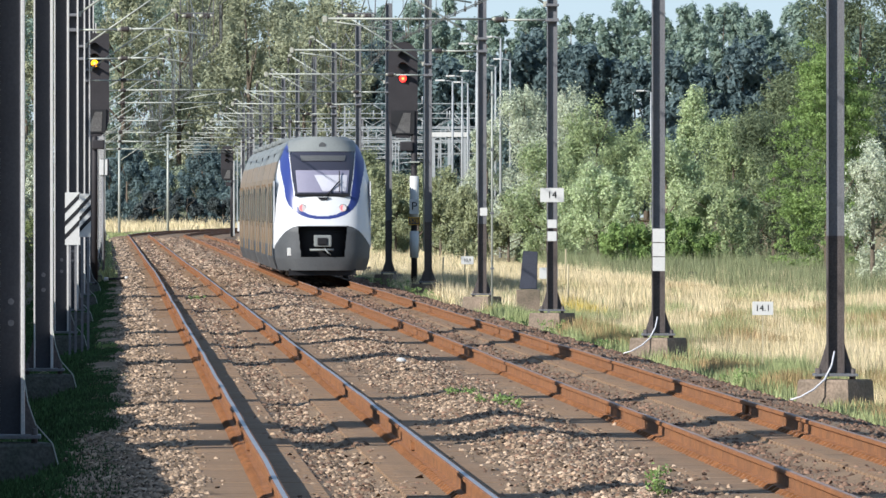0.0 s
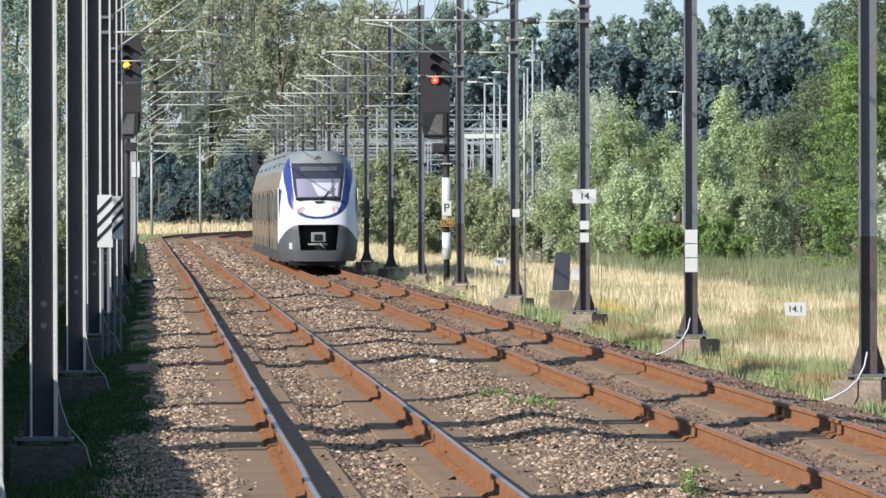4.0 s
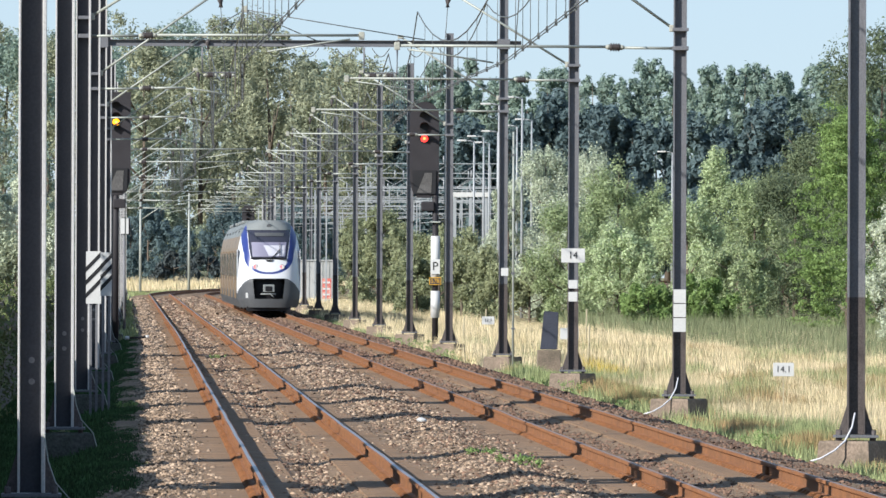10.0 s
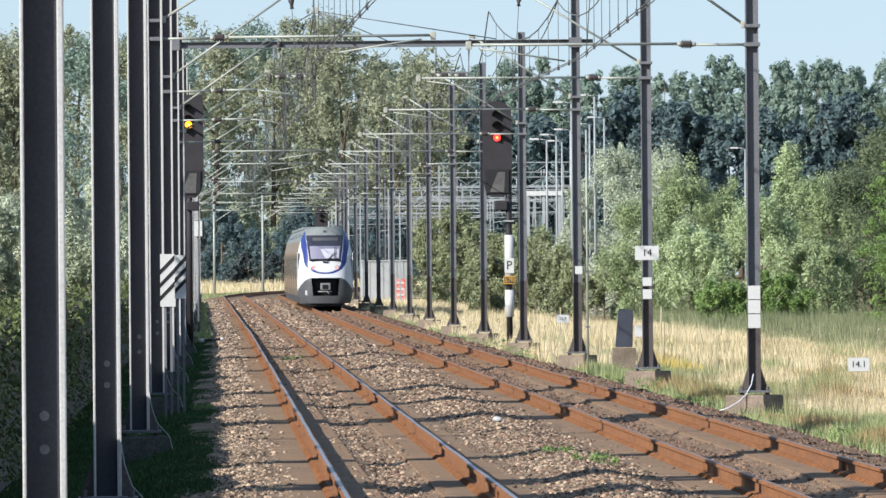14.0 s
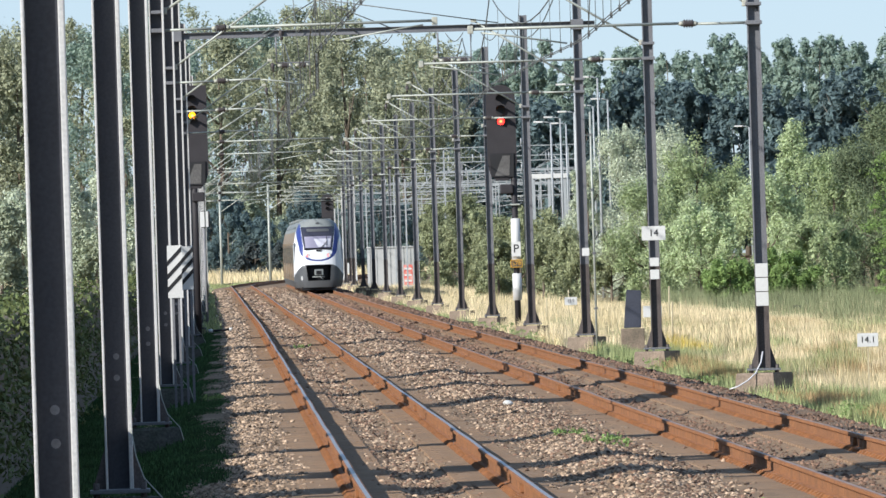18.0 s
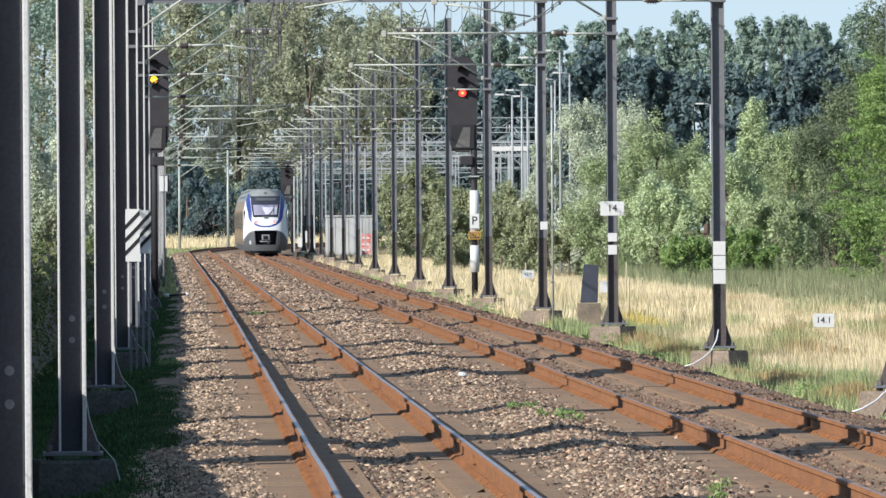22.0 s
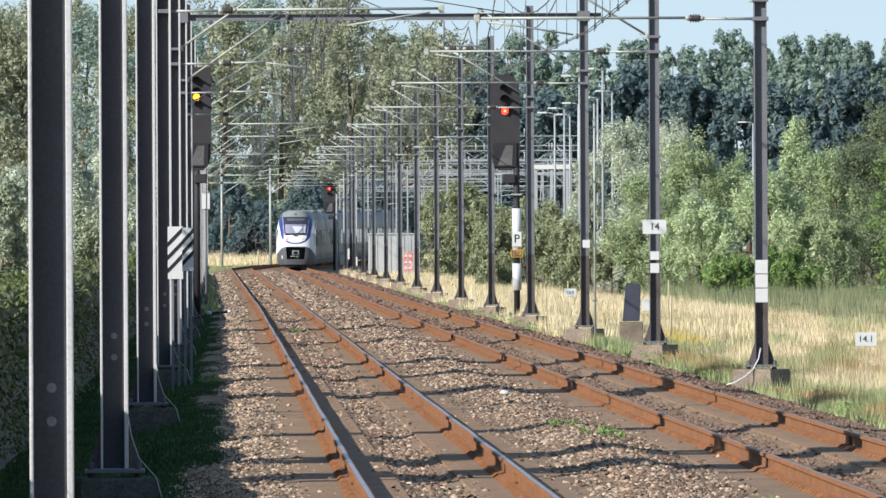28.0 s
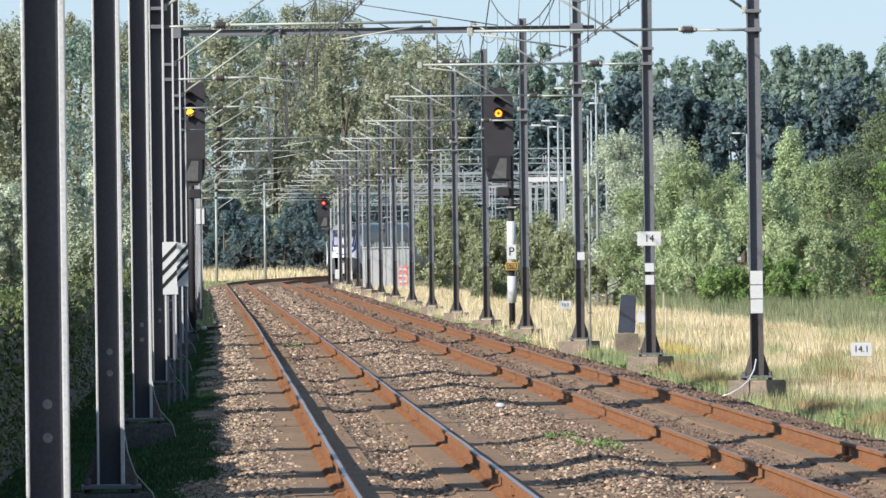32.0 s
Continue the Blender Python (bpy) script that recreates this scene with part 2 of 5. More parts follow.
def rod(bm, points, r, sides=8):
    """A tube along points."""
    pts = [Vector(p) for p in points]
    rings = []
    for i, p in enumerate(pts):
        way = (pts[min(i + 1, len(pts) - 1)] - pts[max(i - 1, 0)]).normalized()
        side = way.cross(Vector((0, 0, 1)))
        if side.length < 0.05:
            side = way.cross(Vector((0, 1, 0)))
        side.normalize()
        up = side.cross(way)
        rr = r[i] if isinstance(r, (list, tuple)) else r
        rings.append([bm.verts.new(p + (side * math.cos(a) + up * math.sin(a)) * rr) for a in (2 * math.pi * k / sides for k in range(sides))])
    for a, b in zip(rings, rings[1:]):
        for k in range(sides):
            bm.faces.new((a[k], a[(k + 1) % sides], b[(k + 1) % sides], b[k])).smooth = True
    bm.faces.new(list(reversed(rings[0])))
    bm.faces.new(rings[-1])
    return bm


def tube(points, r, sides=8):
    return rod(bmesh.new(), points, r, sides)


def prism(bm, outline, y0, y1):
    """An outline of (x, z) drawn out from y0 to y1."""
    front = [bm.verts.new((x, y0, z)) for x, z in outline]
    rear = [bm.verts.new((x, y1, z)) for x, z in outline]
    bm.faces.new(front)
    bm.faces.new(list(reversed(rear)))
    n = len(outline)
    for i in range(n):
        bm.faces.new((front[i], rear[i], rear[(i + 1) % n], front[(i + 1) % n]))
    bmesh.ops.recalc_face_normals(bm, faces=bm.faces)
    return bm


def lettering(text, size, name, material, parent, m, label=""):
    cu = bpy.data.curves.new(name, "FONT")
    cu.body, cu.size, cu.extrude, cu.align_x, cu.align_y = text, size, 0.003, "CENTER", "CENTER"
    tmp = new(name, cu)
    me = bpy.data.meshes.new_from_object(tmp.evaluated_get(bpy.context.evaluated_depsgraph_get()))
    bpy.data.objects.remove(tmp)
    bpy.data.curves.remove(cu)
    ob = part(name, me, material, parent, label)
    ob.matrix_local = m @ pose(0, 0, 0, 90)
    return ob


def thing(name, label, category, m=None, group="", kind=""):
    ob = new(name)
    if m is not None:
        ob.matrix_basis = m
    return tagged(ob, label, category, group, kind)


def jitter(d, k):
    return noise.noise(Vector((d * 0.085, k * 7.3, 0.0)))


# ---- ground and ballast ----
def bed(o, d):
    """Height of the ground o metres right of the first track's axis."""
    pts = ((-9.0, -0.50), (-3.0, -0.46), (-2.2, -0.25), (-1.40, -0.185), (-1.20, -0.179), (-0.42, -0.179), (-0.15, -0.235), (0.15, -0.235), (0.42, -0.179), (1.20, -0.179), (1.40, -0.175), (2.06, -0.105), (2.72, -0.180),
           (2.92, -0.179), (3.70, -0.179), (3.97, -0.235), (4.27, -0.235), (4.54, -0.179), (5.4, -0.179), (6.1, -0.25), (7.0, -0.50), (9.0, -0.62), (40.0, -0.70))
    for (a, za), (b, zb) in zip(pts, pts[1:]):
        if o <= b:
            u = (max(o, a) - a) / (b - a)
            return za + (zb - za) * u * u * (3 - 2 * u)
    return pts[-1][1]


def surface(o, d):
    """The ballast's uneven top: calm under the sleepers, heaped between and beside the tracks."""
    k = max(math.exp(-((o - 2.06) / 0.6) ** 2), math.exp(-((o + 1.9) / 0.45) ** 2), math.exp(-((o - 6.2) / 0.5) ** 2))
    calm = 0.15 if any(0.45 < abs(o - axis) < 1.2 for axis in (0.0, GAP)) else 1.0
    return bed(o, d) + calm * (0.010 + 0.026 * k) * noise.noise(Vector((o * 1.1, d * 0.16, 3))) + calm * (0.010 + 0.013 * k) * noise.noise(Vector((o * 5, d * 0.8, 9)))


def strip(name, ds, offs, material):
    verts, faces = [], []
    for d in ds:
        for o in offs:
            verts.append(line(d, o, surface(o, d)))
    n = len(offs)
    for i in range(len(ds) - 1):
        for j in range(n - 1):
            a = i * n + j
            faces.append((a, a + 1, a + n + 1, a + n))
    return mesh_from(name, verts, faces, (material,), smooth=True)


near_d = list(np.arange(60, 240, 0.6)) + list(np.arange(240, 480, 1.5)) + list(np.arange(480, 1240, 6.0))
ballast = new("ballast", strip("ballast", near_d, list(np.arange(-2.7, 7.3, 0.11)), M_BALLAST))
tagged(ballast, "brown rusty crushed-stone ballast bed under two tracks", "ballast", kind="structure")

gx = [-900, -500, -250, -120, -60, -30, -15, -9, -6, -4.5, -3.5, -2.9, -2.5, 0, 4, 7.1, 8, 9, 12, 16, 22, 30, 45, 80, 160, 300, 600, 900]
gd = [-80, -20, 20, 50] + list(np.arange(70, 700, 10)) + [720, 780, 840, 900, 960, 1050, 1200, 1500, 2000, 3000, 4900]
verts, faces = [], []
for d in gd:
    for o in gx:
        z = bed(min(max(o, -9), 40), d)
        z = min(z, -0.5) if -2.4 < o < 7.05 else z
        p = line(min(d, 900), o, z - 0.03 + 0.06 * noise.noise(Vector((o * 0.3, d * 0.05, 1))))
        p.y += d - min(d, 900)
        p.x += SLOPE * (d - min(d, 900))
        verts.append(p)
n = len(gx)
faces = [(i * n + j, i * n + j + 1, (i + 1) * n + j + 1, (i + 1) * n + j) for i in range(len(gd) - 1) for j in range(n - 1)]
ground = new("ground", mesh_from("ground", verts, faces, (M_GROUND,), smooth=True))
tagged(ground, "flat rough meadow ground beside the railway", "ground", kind="structure")


def stones(count, seed, bands, material, name):
    """Broken stones, more and finer near the camera."""
    rng = np.random.default_rng(seed)
    base = np.array([(-1, -1, -1), (1, -1, -1), (1, 1, -1), (-1, 1, -1), (-0.6, -0.7, 1), (0.7, -0.6, 0.8), (0.6, 0.7, 1), (-0.7, 0.6, 0.7)], dtype=float)
    quads = np.array([(4, 5, 6, 7), (0, 1, 5, 4), (1, 2, 6, 5), (2, 3, 7, 6), (3, 0, 4, 7)])
    vs, qs = [], []
    for i in range(count):
        u, lo, hi = rng.random(), bands[-1][0], bands[-1][1]
        for p, q, share in bands:
            if u < share:
                lo, hi = p, q
                break
            u -= share
        d = 80 * (800 / 80) ** rng.random() ** 1.15
        o = (lo + hi) / 2 + (hi - lo) / 2 * np.clip(rng.normal(0, 0.55), -1.5, 1.5)
        ragged = 0.22 * noise.noise(Vector((d * 0.35, o, 4.0))) + rng.normal(0, 0.09)
        if any(0.36 + ragged < abs(o - axis) < 1.24 + ragged for axis in (0.0, GAP)) and rng.random() > 0.07:
            continue
        if o < -2.02 + 0.3 * noise.noise(Vector((d * 0.12, 7.0, 1.0))) and d > 125:
            continue
        s = (0.007 + 0.023 * rng.random() ** 1.6) * (1 + max(0.0, d - 160) / 200)
        p = line(d, o, surface(o, d) + 0.1 * s)
        v = base * rng.uniform(0.45, 1.35, (8, 3)) * (s * np.array((1.3, 0.85, 0.6)))
        t = rng.uniform(-0.7, 0.7, 2)
        r = np.array(Euler((t[0], t[1], rng.uniform(0, 6.28))).to_matrix())
        qs.append(quads + len(vs) * 8)
        vs.append(v @ r.T + np.array(p))
    return new(name, quick(name, np.concatenate(vs), np.concatenate(qs), (material,)))


tagged(stones(58000, 4, ((-2.45, -1.10, 0.45), (-0.45, 0.45, 0.12), (1.1, 2.9, 0.43)), M_STONE, "ballast_stones"), "loose grey and brown ballast stones lying on the track bed", "stones", kind="stuff")
tagged(stones(32000, 9, ((1.1, 3.2, 0.30), (3.6, 4.6, 0.22), (5.2, 6.9, 0.33), (-0.6, 0.5, 0.15)), M_STONE_RUST, "rusty_ballast_stones"), "rust-brown ballast stones along the rusty track", "stones", kind="stuff")

# ---- tracks ----
RAIL = ((-0.020, 0.0), (0.020, 0.0), (0.036, -0.006), (0.036, -0.035), (0.009, -0.05), (0.009, -0.135), (0.07, -0.15), (0.07, -0.165), (-0.07, -0.165), (-0.07, -0.15), (-0.009, -0.135), (-0.009, -0.05), (-0.036, -0.035), (-0.036, -0.006))


def rail(off, top, k):
    ds = list(np.arange(55, 400, 2.0)) + list(np.arange(400, 1240, 6.0))
    verts, faces, ids = [], [], []
    for d in ds:
        for x, z in RAIL:
            verts.append(line(d, off + x + 0.010 * jitter(d, k), z + 0.009 * jitter(d * 1.3, k + 2.5)))
    n = len(RAIL)
    for i in range(len(ds) - 1):
        for j in range(n):
            a, b = i * n + j, i * n + (j + 1) % n
            faces.append((a, b, b + n, a + n))
            ids.append(1 if j == 0 else 2 if j in (3, 4, 10, 11) else 0)
    return mesh_from("rail", verts, faces, (M_RUST, top, M_WEB_SHADE), ids)


def track(name, label, off, top, k, timber):
    t = thing(name, label, "railway track", kind="structure")
    for s in (-0.7535, 0.7535):
        part("rail", rail(off + s, top, k + (s > 0)), None, t)
    plank = bmesh.new()
    for x in (-0.78, 0.78):
        box(plank, (x - 0.48, -0.16, -0.2), (x + 0.48, 0.16, 0.0), 0.012)
    box(plank, (-0.45, -0.03, -0.15), (0.45, 0.03, -0.09))
    shape = bpy.data.meshes.new("sleeper")
    plank.to_mesh(shape)
    plank.free()
    shape.materials.append(timber)
    rng = random.Random(k)
    for i in range(290):
        d = 76.0 + 0.6 * i
        o = new("sleeper", shape)
        o.parent = t
        p = line(d, off, -0.1765 + rng.uniform(-0.002, 0.002))
        o.matrix_basis = Matrix.Translation(p) @ pose(0, 0, 0, 0, 0, heading(d) + rng.uniform(-0.6, 0.6))
    base_v, base_f = [], []
    for i in range(1060):
        d = 76.0 + 0.6 * (290 + i)
        c = len(base_v)
        for y in (-0.13, 0.13):
            for x, z in ((-1.26, -0.32), (-1.26, -0.1765), (-0.30, -0.1765), (-0.30, -0.32), (0.30, -0.32), (0.30, -0.1765), (1.26, -0.1765), (1.26, -0.32)):
                base_v.append(line(d + y, off + x, z))
        for e in (c, c + 4):
            base_f += [(e, e + 3, e + 2, e + 1), (e + 8, e + 9, e + 10, e + 11), (e + 1, e + 2, e + 10, e + 9), (e, e + 1, e + 9, e + 8), (e + 2, e + 3, e + 11, e + 10)]
    tagged(part("far_sleepers", mesh_from("far_sleepers", base_v, base_f, (timber,)), None, t), kind="stuff")
    for s in (-0.7535, 0.7535):
        v, f = [], []
        for i in range(700):
            d = 76.0 + 0.6 * i
            for side in (-1, 1):
                c = len(v)
                for y in (-0.07, 0.07):
                    for x, z in ((0.05, -0.19), (0.05, -0.14), (0.085, -0.14), (0.125, -0.172), (0.125, -0.19)):
                        v.append(line(d + y, off + s + side * x, z))
                f += [(c, c + 1, c + 2, c + 3, c + 4), (c + 5, c + 9, c + 8, c + 7, c + 6)]
                f += [(c + a, c + a + 5, c + a + 6, c + a + 1) for a in range(4)]
        tagged(part("rail_fastenings", mesh_from("rail_fastenings", v, f, (M_RUST,)), None, t), kind="stuff")
    for s in (-0.7535, 0.7535):
        for d in (104.0, 164.0, 250.0):
            dd = d + k * 5
            part("fishplate", boxed((-0.045, -0.3, -0.125), (0.045, 0.3, -0.045), 0.006), M_RUST, t).matrix_basis = Matrix.Translation(line(dd, off + s)) @ pose(0, 0, 0, 0, 0, heading(dd))
    return t


track("track_1", "railway track with polished rail heads on brown two-block sleepers", 0.0, M_RAILTOP, 1, M_SLEEPER)
track("track_2", "rusty railway track on brown sleepers and fine ballast", GAP, M_RAILDULL, 5, M_SLEEPER)

# ---- catenary masts ----
HIGH = 9.2
TAR_TOP = 1.75


def hbeam(bm, w, b, z0, z1, t=0.017):
    """A rolled section in one piece with its two flanges to the sides."""
    p, q, e = w / 2, b / 2, 0.006
    plan = ((-p, -q), (-p + t, -q), (-p + t, -e), (p - t, -e), (p - t, -q), (p, -q), (p, q), (p - t, q), (p - t, e), (-p + t, e), (-p + t, q), (-p, q))
    low = [bm.verts.new((x, y, z0)) for x, y in plan]
    top = [bm.verts.new((x, y, z1)) for x, y in plan]
    n = len(plan)
    for i in range(n):
        bm.faces.new((low[i], low[(i + 1) % n], top[(i + 1) % n], top[i]))
    bm.faces.new(top)
    bm.faces.new(list(reversed(low)))
    return bm


def insulator(parent, a, b):
    """Short dark ribbed porcelain between two pale caps on a tube from a to b."""
    a, b = Vector(a), Vector(b)
    mid, way = (a + b) / 2, (b - a).normalized()
    pts, rad = [], []
    for i in range(9):
        pts.append(mid + way * 0.022 * (i - 4))
        rad.append(0.082 if i % 2 else 0.045)
    rib = part("insulator", tube(pts, rad, 10), M_INS, parent, "dark ribbed insulator")
    part("insulator_cap", tube((a - way * 0.04, mid - way * 0.09), [0.028, 0.052]), M_CAP, rib)
    part("insulator_cap", tube((mid + way * 0.09, b + way * 0.04), [0.052, 0.028]), M_CAP, rib)


def cantilever(m, side, low=6.15, long_arm=True, thick=0.024):
    """The bracket that carries the wires over the track; side is the way from mast to track. A long arm pulls the wire
    back from beyond it, a short one pushes it out."""
    s, tip, top = side, 2.62, 8.02
    end = 4.85 if long_arm else 1.95
    part("registration_tube", tube(((s * 0.1, -0.05, low), (s * 0.98, -0.05, low + 0.005)), thick), M_GALV, m)
    insulator(m, (s * 1.00, -0.05, low + 0.01), (s * 1.24, -0.05, low + 0.015))
    part("registration_tube", tube(((s * 1.26, -0.05, low + 0.02), (s * end, -0.05, low + 0.03)), thick), M_GALV, m)
    if long_arm:
        part("steady_arm", tube(((s * (end - 0.2), -0.05, low - 0.04), (s * (end - 0.65), -0.05, low - 0.10), (s * (end - 1.65), -0.05, low - 0.26)), 0.017, 6), M_GALV, m)
        part("end_clamp", boxed((s * end - 0.05, -0.09, low - 0.05), (s * end + 0.05, -0.01, low + 0.09), 0.015), M_CAP, m)
    else:
        part("steady_arm", tube(((s * (end - 0.1), -0.05, low + 0.03), (s * (end + 0.45), -0.05, low - 0.03), (s * (end + 0.95), -0.05, low - 0.14)), 0.017, 6), M_GALV, m)
    part("stay_tube", tube(((s * 0.1, -0.05, low + 0.32), (s * tip, -0.05, top)), thick), M_GALV, m)
    part("stay_clamp", boxed((s * 0.15 - 0.04, -0.10, low + 0.28), (s * 0.15 + 0.04, 0.0, low + 0.40), 0.015), M_CAP, m)
    part("wire_clamp", boxed((s * tip - 0.09, -0.10, top - 0.03), (s * tip + 0.06, 0.0, top + 0.06), 0.02), M_CAP, m)
    part("hanger_insulator", tube(((s * (tip + 0.06), -0.05, top - 0.06), (s * (tip + 0.07), -0.05, top - 0.14), (s * (tip + 0.08), -0.05, top - 0.24), (s * (tip + 0.08), -0.05, top - 0.32)), [0.03, 0.07, 0.035, 0.05], 8), M_INS, m)
    part("hanger", tube(((s * (tip + 0.08), -0.05, top - 0.3), (s * (tip + 0.12), -0.05, top - 0.9), (s * (tip + 0.22), -0.05, low - 0.2)), 0.010, 6), M_WIRE, m)
    part("clamp_band", boxed((-0.14, -0.14, low - 0.035), (0.14, 0.14, low + 0.035), 0.01), M_STEEL, m)
    part("clamp_band", boxed((-0.14, -0.14, low + 0.29), (0.14, 0.14, low + 0.35), 0.01), M_STEEL, m)


def mast(label, side, w=0.22, b=0.20, high=HIGH, arm=True, turn=-30.0, cable=True, foot=-0.02, steel=None, tar=True, arm_low=6.15, long_arm=True):
    """One mast at its own origin (rail level); side is the way to its track."""
    m = thing("catenary_mast", label, "catenary mast", group="catenary masts")
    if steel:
        # Flanges coloured as sunlit, web as shaded; wider right flange for lit strip.
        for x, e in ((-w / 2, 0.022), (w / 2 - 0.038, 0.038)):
            part("flange", boxed((x, -b / 2, foot), (x + e, b / 2, high), 0.008), steel, m, "galvanised flange coloured as sunlit")
        part("web", boxed((-w / 2 + 0.023, -0.006, foot), (w / 2 - 0.039, 0.006, high)), M_MAST_SHADED, m, "web coloured as shaded")
    else:
        part("post", hbeam(bmesh.new(), w, b, TAR_TOP if tar else foot, high), M_STEEL, m)
    if tar:
        part("tarred_foot", hbeam(bmesh.new(), w + 0.004, b + 0.004, foot, TAR_TOP), M_TAR, m, "black tar-coated lower post")
    part("base_plate", boxed((-0.28, -0.28, foot - 0.04), (0.28, 0.28, foot - 0.005), 0.006), M_STEEL, m)
    for s in (-1, 1):
        part("gusset", prism(bmesh.new(), ((s * w / 2, foot), (s * (w / 2 + 0.13), foot), (s * (w / 2 + 0.10), foot + 0.08), (s * w / 2, foot + 0.40)), -0.012, 0.012), M_TAR, m)
        for y in (-0.2, 0.2):
            part("bolt", tube(((s * 0.22, y, foot - 0.09), (s * 0.22, y, foot + 0.06)), 0.03), M_TAR, m)
    bm = bmesh.new()
    c = [bm.verts.new((x * k, y * k, z)) for z, k in ((foot - 0.85, 1.12), (foot - 0.11, 1.0), (foot - 0.08, 0.96)) for x, y in ((-0.36, -0.36), (0.36, -0.36), (0.36, 0.36), (-0.36, 0.36))]
    for r in (0, 4):
        for k in range(4):
            bm.faces.new((c[r + k], c[r + (k + 1) % 4], c[r + 4 + (k + 1) % 4], c[r + 4 + k]))
    bm.faces.new(c[8:12])
    bmesh.ops.rotate(bm, verts=bm.verts, matrix=Matrix.Rotation(radians(turn), 3, "Z"))
    part("foundation", bm, M_CONC_SHADED if steel else M_CONC, m, "weathered concrete foundation block")
    if cable:
        pts = [Vector((-0.02, -0.13, foot + 0.28)), Vector((-0.06, -0.2, foot + 0.1)), Vector((-0.16, -0.34, foot - 0.08)), Vector((-0.30, -0.46, foot - 0.2)), Vector((-0.48, -0.5, foot - 0.3)), Vector((-0.62, -0.5, foot - 0.34))]
        part("earth_cable", tube(pts, 0.013, 6), M_CABLE, m, "pale earthing cable")
    if steel:
        pts = [Vector((w / 2 - 0.01, -0.19, foot + 0.55)), Vector((w / 2 + 0.03, -0.2, foot + 0.3)), Vector((w / 2 + 0.10, -0.3, foot + 0.1)), Vector((w / 2 + 0.26, -0.42, foot - 0.08)), Vector((w / 2 + 0.32, -0.47, foot - 0.3)), Vector((w / 2 + 0.42, -0.5, foot - 0.45))]
        # Greyer than the right-hand cables, for the shade it hangs in.
        part("earth_cable", tube(pts, 0.006, 6), M_GALV, m, "pale earthing cable")
        # Thin discs standing in for two pale round stains.
        for z in (1.02, 1.22):
            part("stain_disc", tube(((0.0, -0.016, z), (0.0, -0.007, z)), 0.030, 12), M_STEEL, m)
    if arm:
        cantilever(m, side, arm_low, long_arm)
    return m


def put(m, d, off, z=0.0):
    m.matrix_basis = Matrix.Translation(line(d, off, z)) @ pose(0, 0, 0, 0, 0, heading(d))
    return m


def at_line(d, off, z=0.0):
    return Matrix.Translation(line(d, off, z)) @ pose(0, 0, 0, 0, 0, heading(d))


RIGHT = GAP + 3.14
RIGHT_D = [152.7, 203.0, 253.0, 302.0, 355.0, 407.0, 457.0, 507.0, 557.0, 607.0, 657.0, 707.0, 757.0, 807.0, 857.0, 905.0, 952.0, 998.0, 1044.0]
right = put(mast("grey steel catenary mast with black foot on concrete block", -1, arm_low=5.9), RIGHT_D[0], RIGHT)
copy_thing(right, at_line(RIGHT_D[1], RIGHT))
plain = put(mast("grey steel catenary mast with black foot on concrete block", -1, cable=False), RIGHT_D[2], RIGHT)
for d in RIGHT_D[3:]:
    copy_thing(plain, at_line(d, RIGHT + 0.0007 * max(0.0, d - DRIFT_AT)))
LEFT = -2.97
LEFT_D = [70.5, 111.0, 158.0, 207.0, 254.0, 302.0, 352.0, 402.0, 452.0, 502.0, 552.0, 602.0, 652.0, 702.0, 752.0, 802.0, 852.0]
LEFT_LABEL = "steel catenary mast by the hedge, web coloured as shaded"
left = put(mast(LEFT_LABEL, 1, 0.26, 0.31, turn=8.0, cable=False, steel=M_MAST_SUNLIT, tar=False), LEFT_D[0], LEFT)
left_short = put(mast(LEFT_LABEL, 1, 0.26, 0.31, turn=8.0, cable=False, steel=M_MAST_SUNLIT, tar=False, arm_low=5.95, long_arm=False), 254.0, LEFT)
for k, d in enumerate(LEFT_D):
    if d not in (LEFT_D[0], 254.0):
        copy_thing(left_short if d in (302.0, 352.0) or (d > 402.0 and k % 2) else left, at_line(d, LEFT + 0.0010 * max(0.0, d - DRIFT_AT)))


